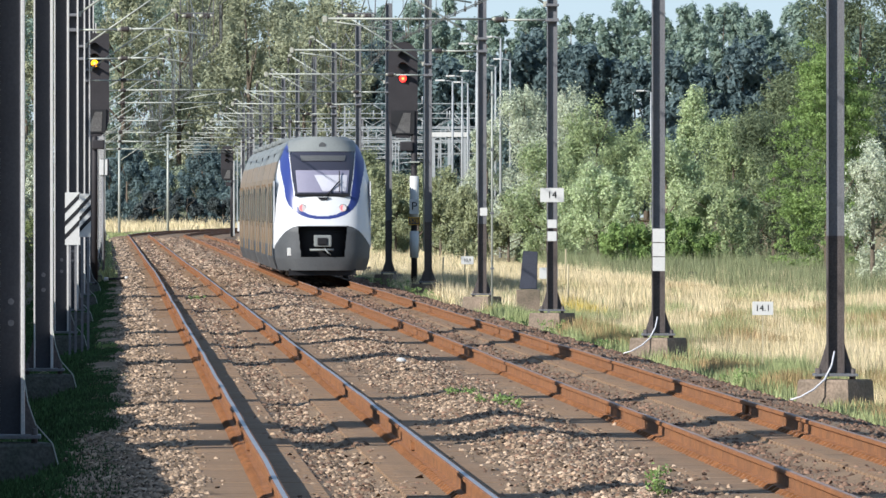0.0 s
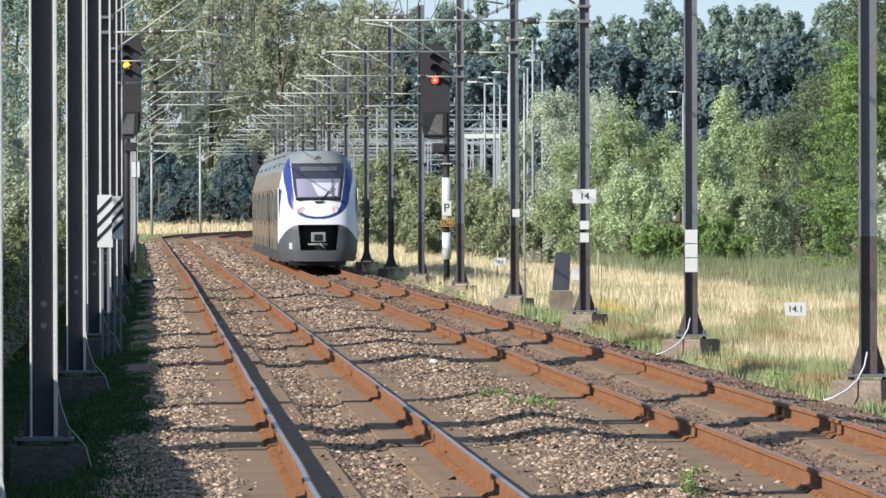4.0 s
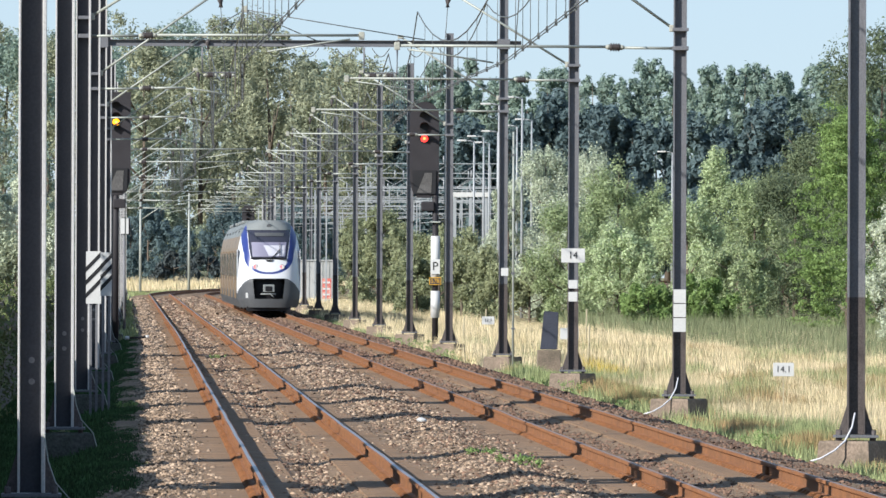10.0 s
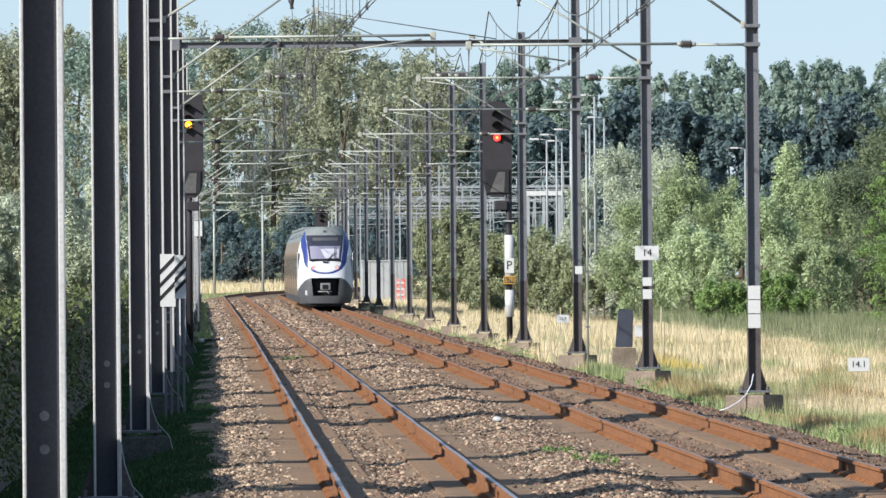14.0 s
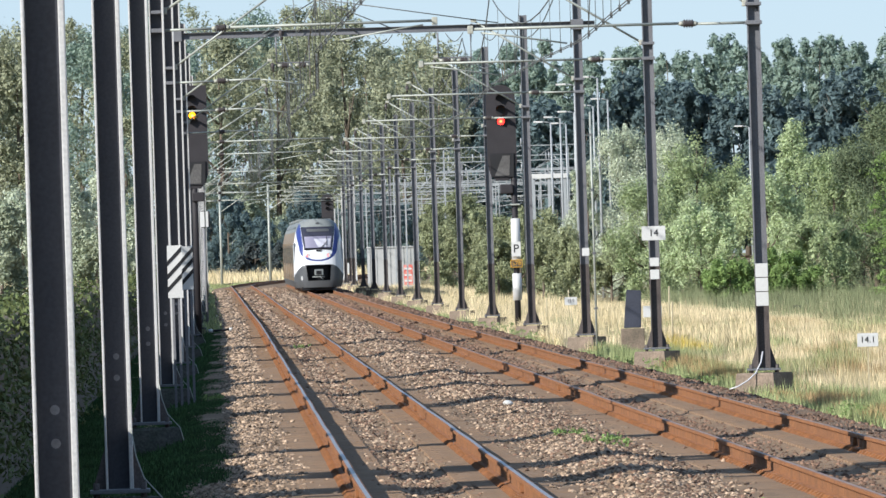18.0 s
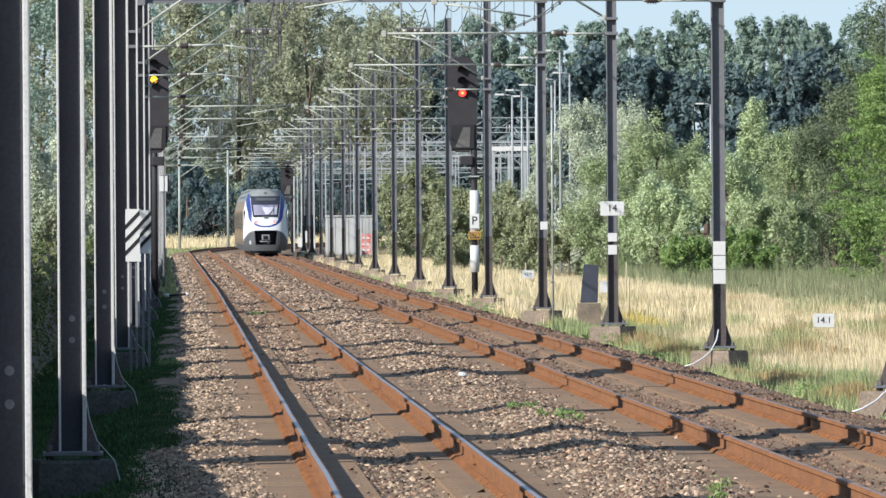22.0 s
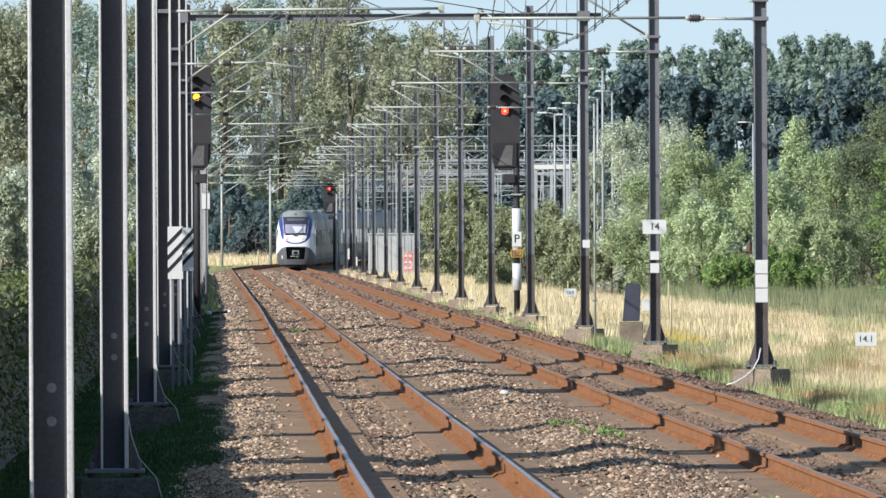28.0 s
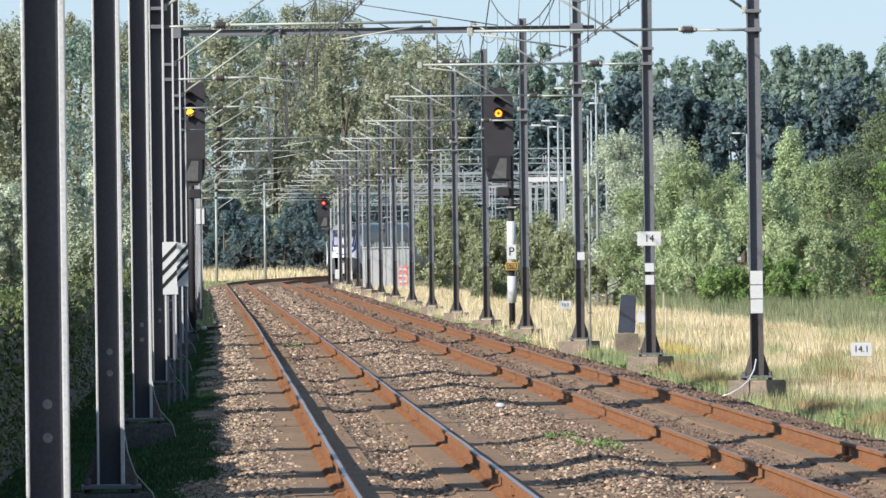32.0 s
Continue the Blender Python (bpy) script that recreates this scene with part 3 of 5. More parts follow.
# ---- portal beam and wires ----
def portal(d, z, label="grey steel portal beam spanning both tracks"):
    p = thing("portal_beam", label, "portal beam", group="portal beams")
    a, b = LEFT - 0.3, RIGHT + 0.45
    bm = bmesh.new()
    box(bm, (a, -0.1, z - 0.11), (b, 0.1, z - 0.095))
    box(bm, (a, -0.1, z + 0.095), (b, 0.1, z + 0.11))
    box(bm, (a, -0.006, z - 0.095), (b, 0.006, z + 0.095))
    bmesh.ops.scale(bm, vec=(1, 1, 0.75), space=Matrix.Translation((0, 0, -z)), verts=bm.verts)
    part("beam", bm, M_STEEL, p)
    for x in (LEFT, RIGHT):
        part("clamp", boxed((x - 0.16, -0.17, z - 0.13), (x + 0.16, -0.14, z + 0.13), 0.01), M_STEEL, p)
    for x in (0.0, GAP):
        part("hanger_frame", tube(((x - 0.42, -0.12, z - 0.1), (x - 0.42, -0.12, z - 0.75), (x + 0.42, -0.12, z - 0.75), (x + 0.42, -0.12, z - 0.1)), 0.025, 6), M_STEEL, p)
        insulator(p, (x - 0.35, -0.12, z - 0.82), (x - 0.05, -0.12, z - 0.82))
        insulator(p, (x + 0.1, -0.12, z - 0.82), (x + 0.38, -0.12, z - 0.82))
    for x, e in ((-1.4, 0.0), (-0.5, 0.0), (1.0, -0.05), (2.0, 0.0), (4.6, 0.1)):
        part("bridle_wire", tube(((0.65, -0.1, z + 0.85), (0.65 + x, -0.12, z + e)), 0.014, 5), M_WIRE, p)
    part("bridle_clamp", boxed((0.58, -0.15, z + 0.78), (0.72, -0.05, z + 0.95), 0.02), M_CAP, p)
    for x in (1.2, 2.1, 3.0, 3.9, 4.8):
        pts = [(x + 0.45 * k / 6, -0.11, z - 0.12 - 0.22 * math.sin(math.pi * k / 6)) for k in range(7)]
        part("jumper_loop", tube(pts, 0.012, 5), M_WIRE, p)
    p.matrix_basis = at_line(d, 0.0)
    return p


portal(302.0, 7.86)


def overhead(off, masts, name, label):
    """Contact wires, carrying cable and droppers over one track."""
    w = thing(name, label, "overhead wire")
    spans = list(zip(masts, masts[1:]))
    for s in (-0.03, 0.03):
        bm = bmesh.new()
        pts = []
        for i, (a, b) in enumerate(spans):
            for k in range(4):
                pts.append(line(a + (b - a) * k / 4, off + s + (0.2 if i % 2 else -0.2) * (1 - k / 2), 5.7))
        rod(bm, pts, 0.009, 5)
        part("contact_wire", bm, M_WIRE, w)
    pts = []
    for i, (a, b) in enumerate(spans):
        for k in range(10):
            u = k / 10
            pts.append(line(a + (b - a) * u, off + (0.2 if i % 2 else -0.2) * (1 - 2 * u), 7.6 - 4 * 1.05 * u * (1 - u)))
            if k and a < 560:
                foot = line(a + (b - a) * u, off + (0.2 if i % 2 else -0.2) * (1 - 2 * u), 5.7)
                part("dropper", tube((pts[-1], foot), 0.006, 4), M_WIRE, w)
                part("dropper_clamp", boxed((-0.02, -0.03, -0.05), (0.02, 0.03, 0.05)), M_WIRE, w).matrix_basis = Matrix.Translation(foot)
    part("carrying_cable", tube(pts, 0.014, 5), M_WIRE, w)
    return w


overhead(0.0, [20.0] + LEFT_D, "overhead_line", "thin dark overhead wires hung above the polished track")
overhead(GAP, [52.0, 102.0] + RIGHT_D[:16], "overhead_line", "thin dark overhead wires hung above the rusty track")
feed = thing("feeder_cable", "thick dark feeder cable strung along the masts", "cable")
part("cable", tube([line(a + (b - a) * k / 8, RIGHT - 0.45, 8.9 - 4 * 0.8 * (k / 8) * (1 - k / 8)) for a, b in zip(RIGHT_D[:9], RIGHT_D[1:10]) for k in range(8)], 0.016, 5), M_WIRE, feed)


# ---- signs ----
def plate(name, label, px, d, y0, y1, wpx, text="", size=0.2, post=0.0):
    """A white plate fitted to columns and rows of the camera's view; post gives its foot's height."""
    s = F / d
    z0, z1 = 2.06 - (y1 - 375) / s, 2.06 - (y0 - 375) / s
    t = thing(name, label, "sign", Matrix.Translation(spot(px, d, 0)))
    part("panel", boxed((-wpx / s / 2, -0.012, z0), (wpx / s / 2, 0.0, z1), 0.004), M_WHITE, t)
    if text:
        lettering(text, size, "inscription", M_BLACK, t, Matrix.Translation((0, -0.016, (z0 + z1) / 2)), "black numerals")
    if post:
        part("post", boxed((-0.012, 0.004, post), (0.012, 0.03, z1 - 0.02)), M_STAKE, t)
    return t


plate("kilometre_sign", "white kilometre sign with black numerals on a mast", 977, 252.8, 333, 358, 42, "14", 0.21)
plate("kilometre_sign", "small white hectometre sign with black numerals in dry grass", 1350, 190, 534, 558, 37, "14.1", 0.145, -0.75)
plate("kilometre_sign", "small white hectometre sign in dry grass far off", 827, 330, 454, 468, 22, "13.9", 0.12, -0.75)
for y0, y1 in ((389, 404), (410, 427)):
    plate("mast_label", "white label plate on a mast's black foot", 977, 252.8, y0, y1, 16)
for y0, y1 in ((405, 429), (430.5, 454), (455.5, 480)):
    plate("mast_label", "white label plate on a mast's black foot", 1166, 202.8, y0, y1, 22)
plate("mast_label", "small white label plate on a mast's black foot", 856, 301.8, 368, 382, 13)


def striped(px, d, y0, y1, wpx, label):
    s = F / d
    t = thing("distance_board", label, "sign", Matrix.Translation(spot(px, d, 0)), group="striped boards")
    z0, z1, h = 2.06 - (y1 - 375) / s, 2.06 - (y0 - 375) / s, wpx / s / 2
    part("panel", boxed((-h, -0.015, z0), (h, 0.0, z1), 0.004), M_WHITE, t)
    for u in (0.13, 0.38, 0.63):
        za = z0 + (z1 - z0) * u
        part("stripe", prism(bmesh.new(), ((-h, za - 0.02), (h, za + 2 * h * 0.95), (h, za + 2 * h * 0.95 + 0.085), (-h, za + 0.065)), -0.02, -0.016), M_BLACK, t, "black diagonal stripe")
    for x in (-0.05, 0.05):
        part("post", boxed((x - 0.02, 0.01, -0.6), (x + 0.02, 0.05, z1)), M_STEEL, t)


striped(128.5, 200.0, 341, 434, 27, "white board with black diagonal stripes on thin posts")
striped(150.5, 199.0, 343, 420, 20, "narrow white board with black diagonal stripes on thin posts")


# ---- signals ----
# Flaps added over the lamps; swinging them stands in for switching.
LAMP_FLAPS = []
CHANGE_NEAR, CHANGE_FAR = 29.3, 26.5      # seconds at which the two signals change


def signal(px, d, lamp, label, lamp_y=0.0, yellow_plate=False, head_z=(4.1, 7.25), foot=-0.6, scale=1.0, flat=False, off=-0.36, shutter=None, second=0.0):
    s = thing("railway_signal", label, "signal", Matrix.Translation(spot(px, d, rise(d))), group="signals")
    z0, z1 = head_z
    hw = 0.47 * scale
    up = z1 - hw
    out = [(-hw, z0 + 0.55), (-hw * 0.82, z0 + 0.22), (-hw * 0.45, z0), (hw * 0.45, z0), (hw * 0.82, z0 + 0.22), (hw, z0 + 0.55)]
    out += [(hw * math.cos(a), up + hw * math.sin(a)) for a in (math.pi * k / 12 for k in range(13))]
    if flat:
        out[6:] = [(hw, z1), (-hw, z1)]
    out = [(x + off, z) for x, z in out]
    part("head", prism(bmesh.new(), out, -0.10, 0.10), M_SIGNAL, s, "tall black signal head")
    lz = z1 - 0.78 * scale
    for k, z in enumerate((lz + 0.30 * scale, lz - 0.05, lz - 0.42 * scale)):
        bm = bmesh.new()
        ring = [(0.15 * math.cos(a), 0.15 * math.sin(a)) for a in (math.pi * (i / 10) for i in range(11))]
        near = [bm.verts.new((x + off, -0.10, y + z)) for x, y in ring]
        tip = [bm.verts.new((x * 1.02 + off, -0.38, y * 1.02 + z + 0.02)) for x, y in ring]
        for i in range(10):
            bm.faces.new((near[i], near[i + 1], tip[i + 1], tip[i]))
        bmesh.ops.solidify(bm, geom=bm.faces, thickness=0.012)
        part("hood", bm, M_BLACK, s)
    lens = tube(((off, -0.10, lz + lamp_y), (off, -0.13, lz + lamp_y)), 0.115, 20)
    lit = part("lamp", lens, lamp, s, "lit signal lamp")
    if shutter:
        flap = part("shutter", tube(((0, -0.012, -0.15), (0, 0.0, -0.15)), 0.15, 20), M_BLACK, s, "added black flap that hides the lamp while it is off")
        flap.matrix_basis = Matrix.Translation((off, -0.15, lz + lamp_y + 0.15))
        LAMP_FLAPS.append((flap, shutter))
    if second:
        disc = part("lamp", tube(((off, -0.10, lz + second), (off, -0.13, lz + second)), 0.115, 20), M_LAMP_O, s, "orange signal lamp with a dark centre")
        part("lamp_core", tube(((off, -0.131, lz + second), (off, -0.136, lz + second)), 0.045, 16), M_YPLATE, disc)
        flap = part("shutter", tube(((0, -0.012, -0.15), (0, 0.0, -0.15)), 0.15, 20), M_BLACK, s, "added black flap that hides the lamp while it is off")
        flap.matrix_basis = Matrix.Translation((off, -0.15, lz + second + 0.15))
        LAMP_FLAPS.append((flap, ("opens", shutter[1])))
    part("lamp_core", tube(((off, -0.131, lz + lamp_y), (off, -0.136, lz + lamp_y)), 0.045, 16), M_LAMP_CORE, lit)
    part("lamp_collar", tube(((off, -0.101, lz + lamp_y), (off, -0.112, lz + lamp_y)), 0.17, 20), M_BLACK, s)
    part("digit_box", prism(bmesh.new(), ((off - 0.36, z0 + 0.12), (off + 0.36, z0 + 0.12), (off + 0.38, z0 + 0.88), (off - 0.38, z0 + 0.88)), -0.15, -0.10), M_BLACK, s)
    # Sunlit part of the digit box, built as a paler slanted patch.
    part("lit_digit_patch", prism(bmesh.new(), ((off - 0.24, z0 + 0.16), (off + 0.22, z0 + 0.16), (off + 0.25, z0 + 0.80), (off + 0.02, z0 + 0.80)), -0.16, -0.152), mat("digit_lit_grey", (0.12, 0.115, 0.11), 0.3), s)
    part("bracket", boxed((off - 0.1, -0.2, z0 - 0.42), (off + 0.32, 0.05, z0 - 0.12), 0.04), M_SIGNAL, s)
    part("pole", tube(((0, 0, foot), (0, 0, z1 - 0.3)), 0.10, 14), M_SIGNAL, s)
    part("ladder", tube(((0.30, 0.25, 0.8), (0.30, 0.25, z1)), 0.02, 6), M_GALV, s)
    if yellow_plate:
        part("pole_white_band", tube(((0, 0, 1.70), (0, 0, 3.2)), 0.145, 16), M_WHITE, s, "white band")
        part("pole_white_band", tube(((0, 0, 0.58), (0, 0, 1.44)), 0.145, 16), M_WHITE, s, "white band")
        part("lamp_cage", boxed((-0.17, -0.17, 3.62), (0.17, 0.17, 3.67), 0.01), M_GALV, s)
        part("letter_plate", boxed((-0.15, -0.17, 1.98), (0.15, -0.155, 2.45), 0.004), M_WHITE, s)
        lettering("P", 0.38, "letter", M_BLACK, s, Matrix.Translation((0, -0.175, 2.22)), "black letter")
        part("plate_rim", boxed((-0.19, -0.18, 1.63), (0.19, -0.15, 1.88), 0.004), M_YPLATE, s, "orange plate rim")
        part("number_plate", boxed((-0.165, -0.186, 1.655), (0.165, -0.181, 1.855)), M_TAR, s, "dark plate")
        lettering("578", 0.19, "plate_digits", M_YPLATE, s, Matrix.Translation((0, -0.19, 1.755)), "orange digits")
    return s


signal(733.0, 380.0, M_LAMP_R, "tall black railway signal showing red beside the track", -0.40, True, head_z=(4.42, 7.5), shutter=("closes", CHANGE_NEAR), second=-0.06)
signal(167.5, 385.0, M_LAMP_Y, "tall black railway signal showing yellow behind the masts", -0.2, head_z=(4.5, 7.85), flat=True, off=0.0)
signal(410.0, 905.0, M_LAMP_R, "far black railway signal showing red near the bend", 0.0, head_z=(4.0, 6.7), shutter=("opens", CHANGE_FAR))


# ---- cabinets and small things at the side ----
def cabinet():
    c = thing("trackside_cabinet", "leaning dark metal cabinet on a concrete plinth", "cabinet", Matrix.Translation(spot(934, 285, 0)))
    s = F / 285.0
    up = lambda y: 2.06 - (y - 375) / s
    bm = bmesh.new()
    prism(bm, ((-0.20, up(512)), (0.22, up(512)), (0.24, up(446)), (-0.11, up(444))), -0.12, 0.25)
    bmesh.ops.bevel(bm, geom=list(bm.edges), offset=0.012, segments=2, affect="EDGES")
    part("body", bm, mat("cabinet_blue_black", (0.05, 0.055, 0.075), 0.6, vary=0.2), c)
    part("plinth", boxed((-0.27, -0.2, -0.75), (0.29, 0.30, up(513)), 0.015), M_CONC, c)
    b = thing("equipment_box", "small white equipment box behind a mast", "box", Matrix.Translation(spot(971, 270, 0)))
    s = F / 270.0
    part("body", boxed((-0.21, 0.0, 2.06 - (494 - 375) / s), (0.21, 0.2, 2.06 - (474 - 375) / s), 0.01), M_WHITE, b)
    part("leg", boxed((-0.03, 0.05, -0.8), (0.03, 0.11, 2.06 - (494 - 375) / s)), M_STEEL, b)
    w = thing("ground_marker", "low white-ended marker rod on the ballast", "marker", Matrix.Translation(spot(207, 385, 0.07)))
    part("rod", tube(((-0.35, 0, -0.2), (0.35, 0.1, -0.16)), 0.035), M_BLACK, w)
    part("cap", tube(((-0.42, 0, -0.2), (-0.28, 0.02, -0.19)), 0.06), M_WHITE, w)
    part("cap", tube(((0.25, 0.1, -0.16), (0.36, 0.1, -0.155)), 0.05), M_WHITE, w)
    r = thing("white_stone", "white stone lying between the tracks", "stone", Matrix.Translation(line(171, 2.1, surface(2.1, 171) + 0.035)))
    bm = bmesh.new()
    bmesh.ops.create_icosphere(bm, subdivisions=2, radius=0.075)
    for v in bm.verts:
        v.co *= 1 + 0.35 * noise.noise(v.co * 14)
        v.co.z *= 0.55
    part("stone_body", bm, M_WHITE, r)


cabinet()


# ---- plants ----
def leaves(name, clumps, per, size, material, seed, flat=0.75, loose=0.45):
    """Leaf sprays round clump centres: clumps is an array of x, y, z, radius."""
    rng = np.random.default_rng(seed)
    c = np.repeat(clumps, per, axis=0)
    n = len(c)
    v = rng.normal(size=(n, 3))
    v /= np.linalg.norm(v, axis=1)[:, None]
    reach = np.where(rng.random(n) < 0.2, rng.uniform(0.9, 1.7, n), rng.uniform(0.45, 1.05, n))
    p = c[:, :3] + v * (c[:, 3] * reach)[:, None] * np.array([1, 1, flat])
    face = v + rng.normal(size=(n, 3)) * loose + np.array([0, 0, 0.25])
    a = np.cross(face, rng.normal(size=(n, 3)))
    a /= np.linalg.norm(a, axis=1)[:, None]
    b = np.cross(a, face)
    b /= np.linalg.norm(b, axis=1)[:, None]
    s = (size * rng.uniform(0.6, 1.3, n))[:, None]
    q = np.stack([p - a * s, p + a * s + b * s * 0.3, p + b * s], axis=1).reshape(-1, 3)
    return quick(name, q, np.arange(3 * n).reshape(-1, 3), (material,))


def crown(kind, h, w, rng, count, bough=14):
    """Clump centres for a crown h high and w wide: x, y, z, radius."""
    out = []
    for _ in range(count):
        u = rng.random() ** 0.8
        if kind == "column":
            r = w / 2 * (0.55 + 0.45 * math.sin(math.pi * min(1, u * 1.05))) * (1 - 0.55 * u ** 3)
            z = h * (0.02 + 0.96 * u)
        elif kind == "wide":
            r = w / 2 * (0.75 + 0.25 * math.sin(3.0 * u)) * (1 - 0.8 * max(0.0, u - 0.45) ** 1.3)
            z = h * (0.04 + 0.95 * u)
        elif kind == "pillar":
            r, z = w / 2, h * (0.02 + 0.97 * u)
        elif kind == "cone":
            r = w / 2 * (1 - u) ** 0.75 + 0.1
            z = h * (0.03 + 0.95 * u)
        else:
            r = w / 2 * math.sqrt(max(0.02, 1 - (1.7 * u - 0.75) ** 2))
            z = h * (0.02 + 0.94 * u)
        a = rng.uniform(0, 2 * math.pi)
        k = math.sqrt(rng.uniform(0.15, 1.0))
        lump = 1 + (0.0 if kind == "pillar" else 0.25) * math.sin(3 * a + h) * math.cos(5 * u + w)
        centre = Vector((r * k * lump * math.cos(a), r * k * lump * math.sin(a), z))
        if kind == "pillar":
            out.append((*centre, rng.uniform(0.045, 0.12) * min(w, h * 0.5) + 0.10))
            continue
        if _ % bough == 0:
            middle, girth = centre * 0.93, rng.uniform(0.11, 0.21) * min(w, h * 0.6)
        way = Vector((rng.gauss(0, 1), rng.gauss(0, 1), rng.gauss(0.35, 1))).normalized()
        spot_at = middle + Vector((way.x, way.y, way.z * 1.3)) * girth * rng.uniform(0.55, 1.05)
        out.append((spot_at.x, spot_at.y, max(0.05 * h, spot_at.z), rng.uniform(0.22, 0.45) * girth + 0.05))
    return np.array(out)


def tree(name, label, category, px, d, top, wpx, kind, material, leaf, clumps=130, per=34, base=-0.65, stem=True, group="", flat=1.25, bough=14, loose=0.45):
    """A tree or shrub fitted to the camera's view by column, distance, top row and width."""
    s = F / d
    h, w = 2.06 - (top - 375) / s - base, wpx / s
    rng = random.Random(int(px * 7 + d))
    t = thing(name, label, category, Matrix.Translation(spot(px, d, base)), group)
    part("crown", leaves("crown", crown(kind, h, w, rng, clumps, bough), per, leaf, material, int(abs(px) + d), flat, loose), None, t)
    if stem:
        bm = bmesh.new()
        lean = rng.uniform(-0.03, 0.03) * h
        r = 0.012 * h + 0.03
        rod(bm, [(lean * u * u, 0, h * 0.92 * u) for u in (0, 0.2, 0.45, 0.7, 1)], [r * 1.2, r, r * 0.7, r * 0.4, 0.01], 7)
        part("trunk", bm, M_BARK, t)
        for k in range(5):
            u, a = rng.uniform(0.15, 0.8), rng.uniform(0, 6.28)
            o = Vector((lean * u * u, 0, h * 0.92 * u))
            e = o + Vector((math.cos(a) * w * 0.33, math.sin(a) * w * 0.33, h * 0.16))
            part("limb", tube((o, o.lerp(e, 0.5) + Vector((0, 0, -0.02 * h)), e), [r * 0.45, r * 0.3, 0.01], 5), M_BARK, t)
    return t


S = "shrubs by the meadow"
tree("willow_shrub", "grey-green willow shrub at the meadow's edge", "shrub", 925, 640, 140, 130, "round", M_LEAF_WILLOW, 0.070, 480, 56, group=S, flat=1.6)
tree("willow_shrub", "grey-green willow shrub at the meadow's edge", "shrub", 1000, 620, 138, 130, "round", M_LEAF_WILLOW, 0.070, 480, 56, group=S, flat=1.6)
for px, d, top, w, m in ((860, 660, 205, 90, M_LEAF_WILLOW), (1055, 600, 165, 140, M_LEAF_ASH), (1110, 610, 215, 130, M_LEAF_ASH), (970, 590, 250, 150, M_LEAF_ASH), (1060, 570, 300, 150, M_LEAF_ALDER), (1230, 590, 150, 120, M_LEAF_ALDER),
                        (1180, 580, 235, 130, M_LEAF_ALDER), (1300, 585, 215, 150, M_LEAF_ASH), (1370, 580, 190, 150, M_LEAF_DARK), (1270, 560, 330, 180, M_LEAF_ASH), (1110, 545, 395, 150, M_LEAF_BRIGHT), (1200, 550, 380, 120, M_LEAF_BRIGHT)):
    tree("shrub", "leafy green shrub at the meadow's edge", "shrub", px, d, top, w, "round" if top > 160 else "cone", m, 0.076, 450, 50, group=S, flat=1.5)
tree("tree", "tall bright green feathery tree at the meadow's edge", "tree", 1465, 500, 70, 190, "wide", M_LEAF_BRIGHT, 0.062, 640, 76, flat=0.6, bough=7)
tree("tree", "tall dark green tree behind the bright one", "tree", 1520, 620, -70, 240, "wide", M_LEAF_DARK, 0.10, 520, 70, bough=8)
tree("tree", "tall dark green tree behind the shrubs", "tree", 1415, 640, 70, 190, "wide", M_LEAF_DARK, 0.09, 520, 70, bough=8)
tree("tree", "dense dark green tree behind the shrubs", "tree", 1345, 610, 185, 150, "wide", M_LEAF_DARK, 0.085, 420, 64, bough=8)
tree("willow_shrub", "silvery willow shrub at the meadow's edge", "shrub", 1545, 430, 240, 130, "round", M_LEAF_WILLOW, 0.06, 300, 80, group=S, flat=1.6)
for px, d, top, w in ((675, 700, 300, 90), (740, 680, 290, 110), (805, 690, 285, 110), (700, 640, 345, 90), (780, 630, 335, 110), (840, 620, 330, 100), (900, 600, 350, 110)):
    tree("reed_shrub", "olive reedy shrub beside the line", "shrub", px, d, top, w, "round", M_REED, 0.085, 220, 70, group=S, flat=1.6)
for px, d, top, w in ((596, 790, 275, 80), (634, 770, 262, 90), (668, 780, 270, 80)):
    tree("shrub", "dense green shrub beside the yard fence", "shrub", px, d, top, w, "round", M_REED, 0.10, 300, 60, group=S)
# left of the line
for px, d, top, w, m in ((-140, 430, 215, 150, M_LEAF_WILLOW), (-60, 450, 200, 130, M_LEAF_WILLOW), (20, 470, 195, 120, M_LEAF_WILLOW), (-180, 380, 260, 120, M_LEAF_OLIVE), (70, 560, 250, 90, M_LEAF_OLIVE), (-10, 420, 300, 120, M_LEAF_OLIVE)):
    tree("shrub", "grey-green shrub behind the hedge", "shrub", px, d, top, w, "round", m, 0.075, 260, 80, group="shrubs behind the hedge")
# far woods
rng = random.Random(11)
for row, (d0, lift) in enumerate(((1330, 0), (1240, 45))):
    for i in range(13):
        px = -340 + i * 76 + row * 38 + rng.uniform(-14, 14)
        top = -105 + lift + rng.uniform(-22, 40) + (75 if px > 480 else 0) + (0 if px > 60 else 20)
        tree("poplar", "tall olive-green tree in the wood", "tree", px, d0 + rng.uniform(-40, 50), top, 165, "wide", rng.choice((M_LEAF_WOOD, M_LEAF_WOOD, M_LEAF_WOOD, M_LEAF_HAZE)), 0.225, 420, 34, base=-0.3, group="trees of the wood", bough=9)
# All but two take the leaf colour with shade and haze in it.
for i in range(12):
    px = 150 + i * 34 + rng.uniform(-9, 9)
    tree("undergrowth", "dark shrub at the wood's edge", "shrub", px, 1130 + rng.uniform(-15, 30), rng.uniform(240, 300), 80, "round", M_LEAF_OLIVE if i in (3, 5) else M_LEAF_SHADE_HAZE, 0.16, 220, 56, base=-0.3, group="undergrowth of the wood", bough=7, loose=0.25)
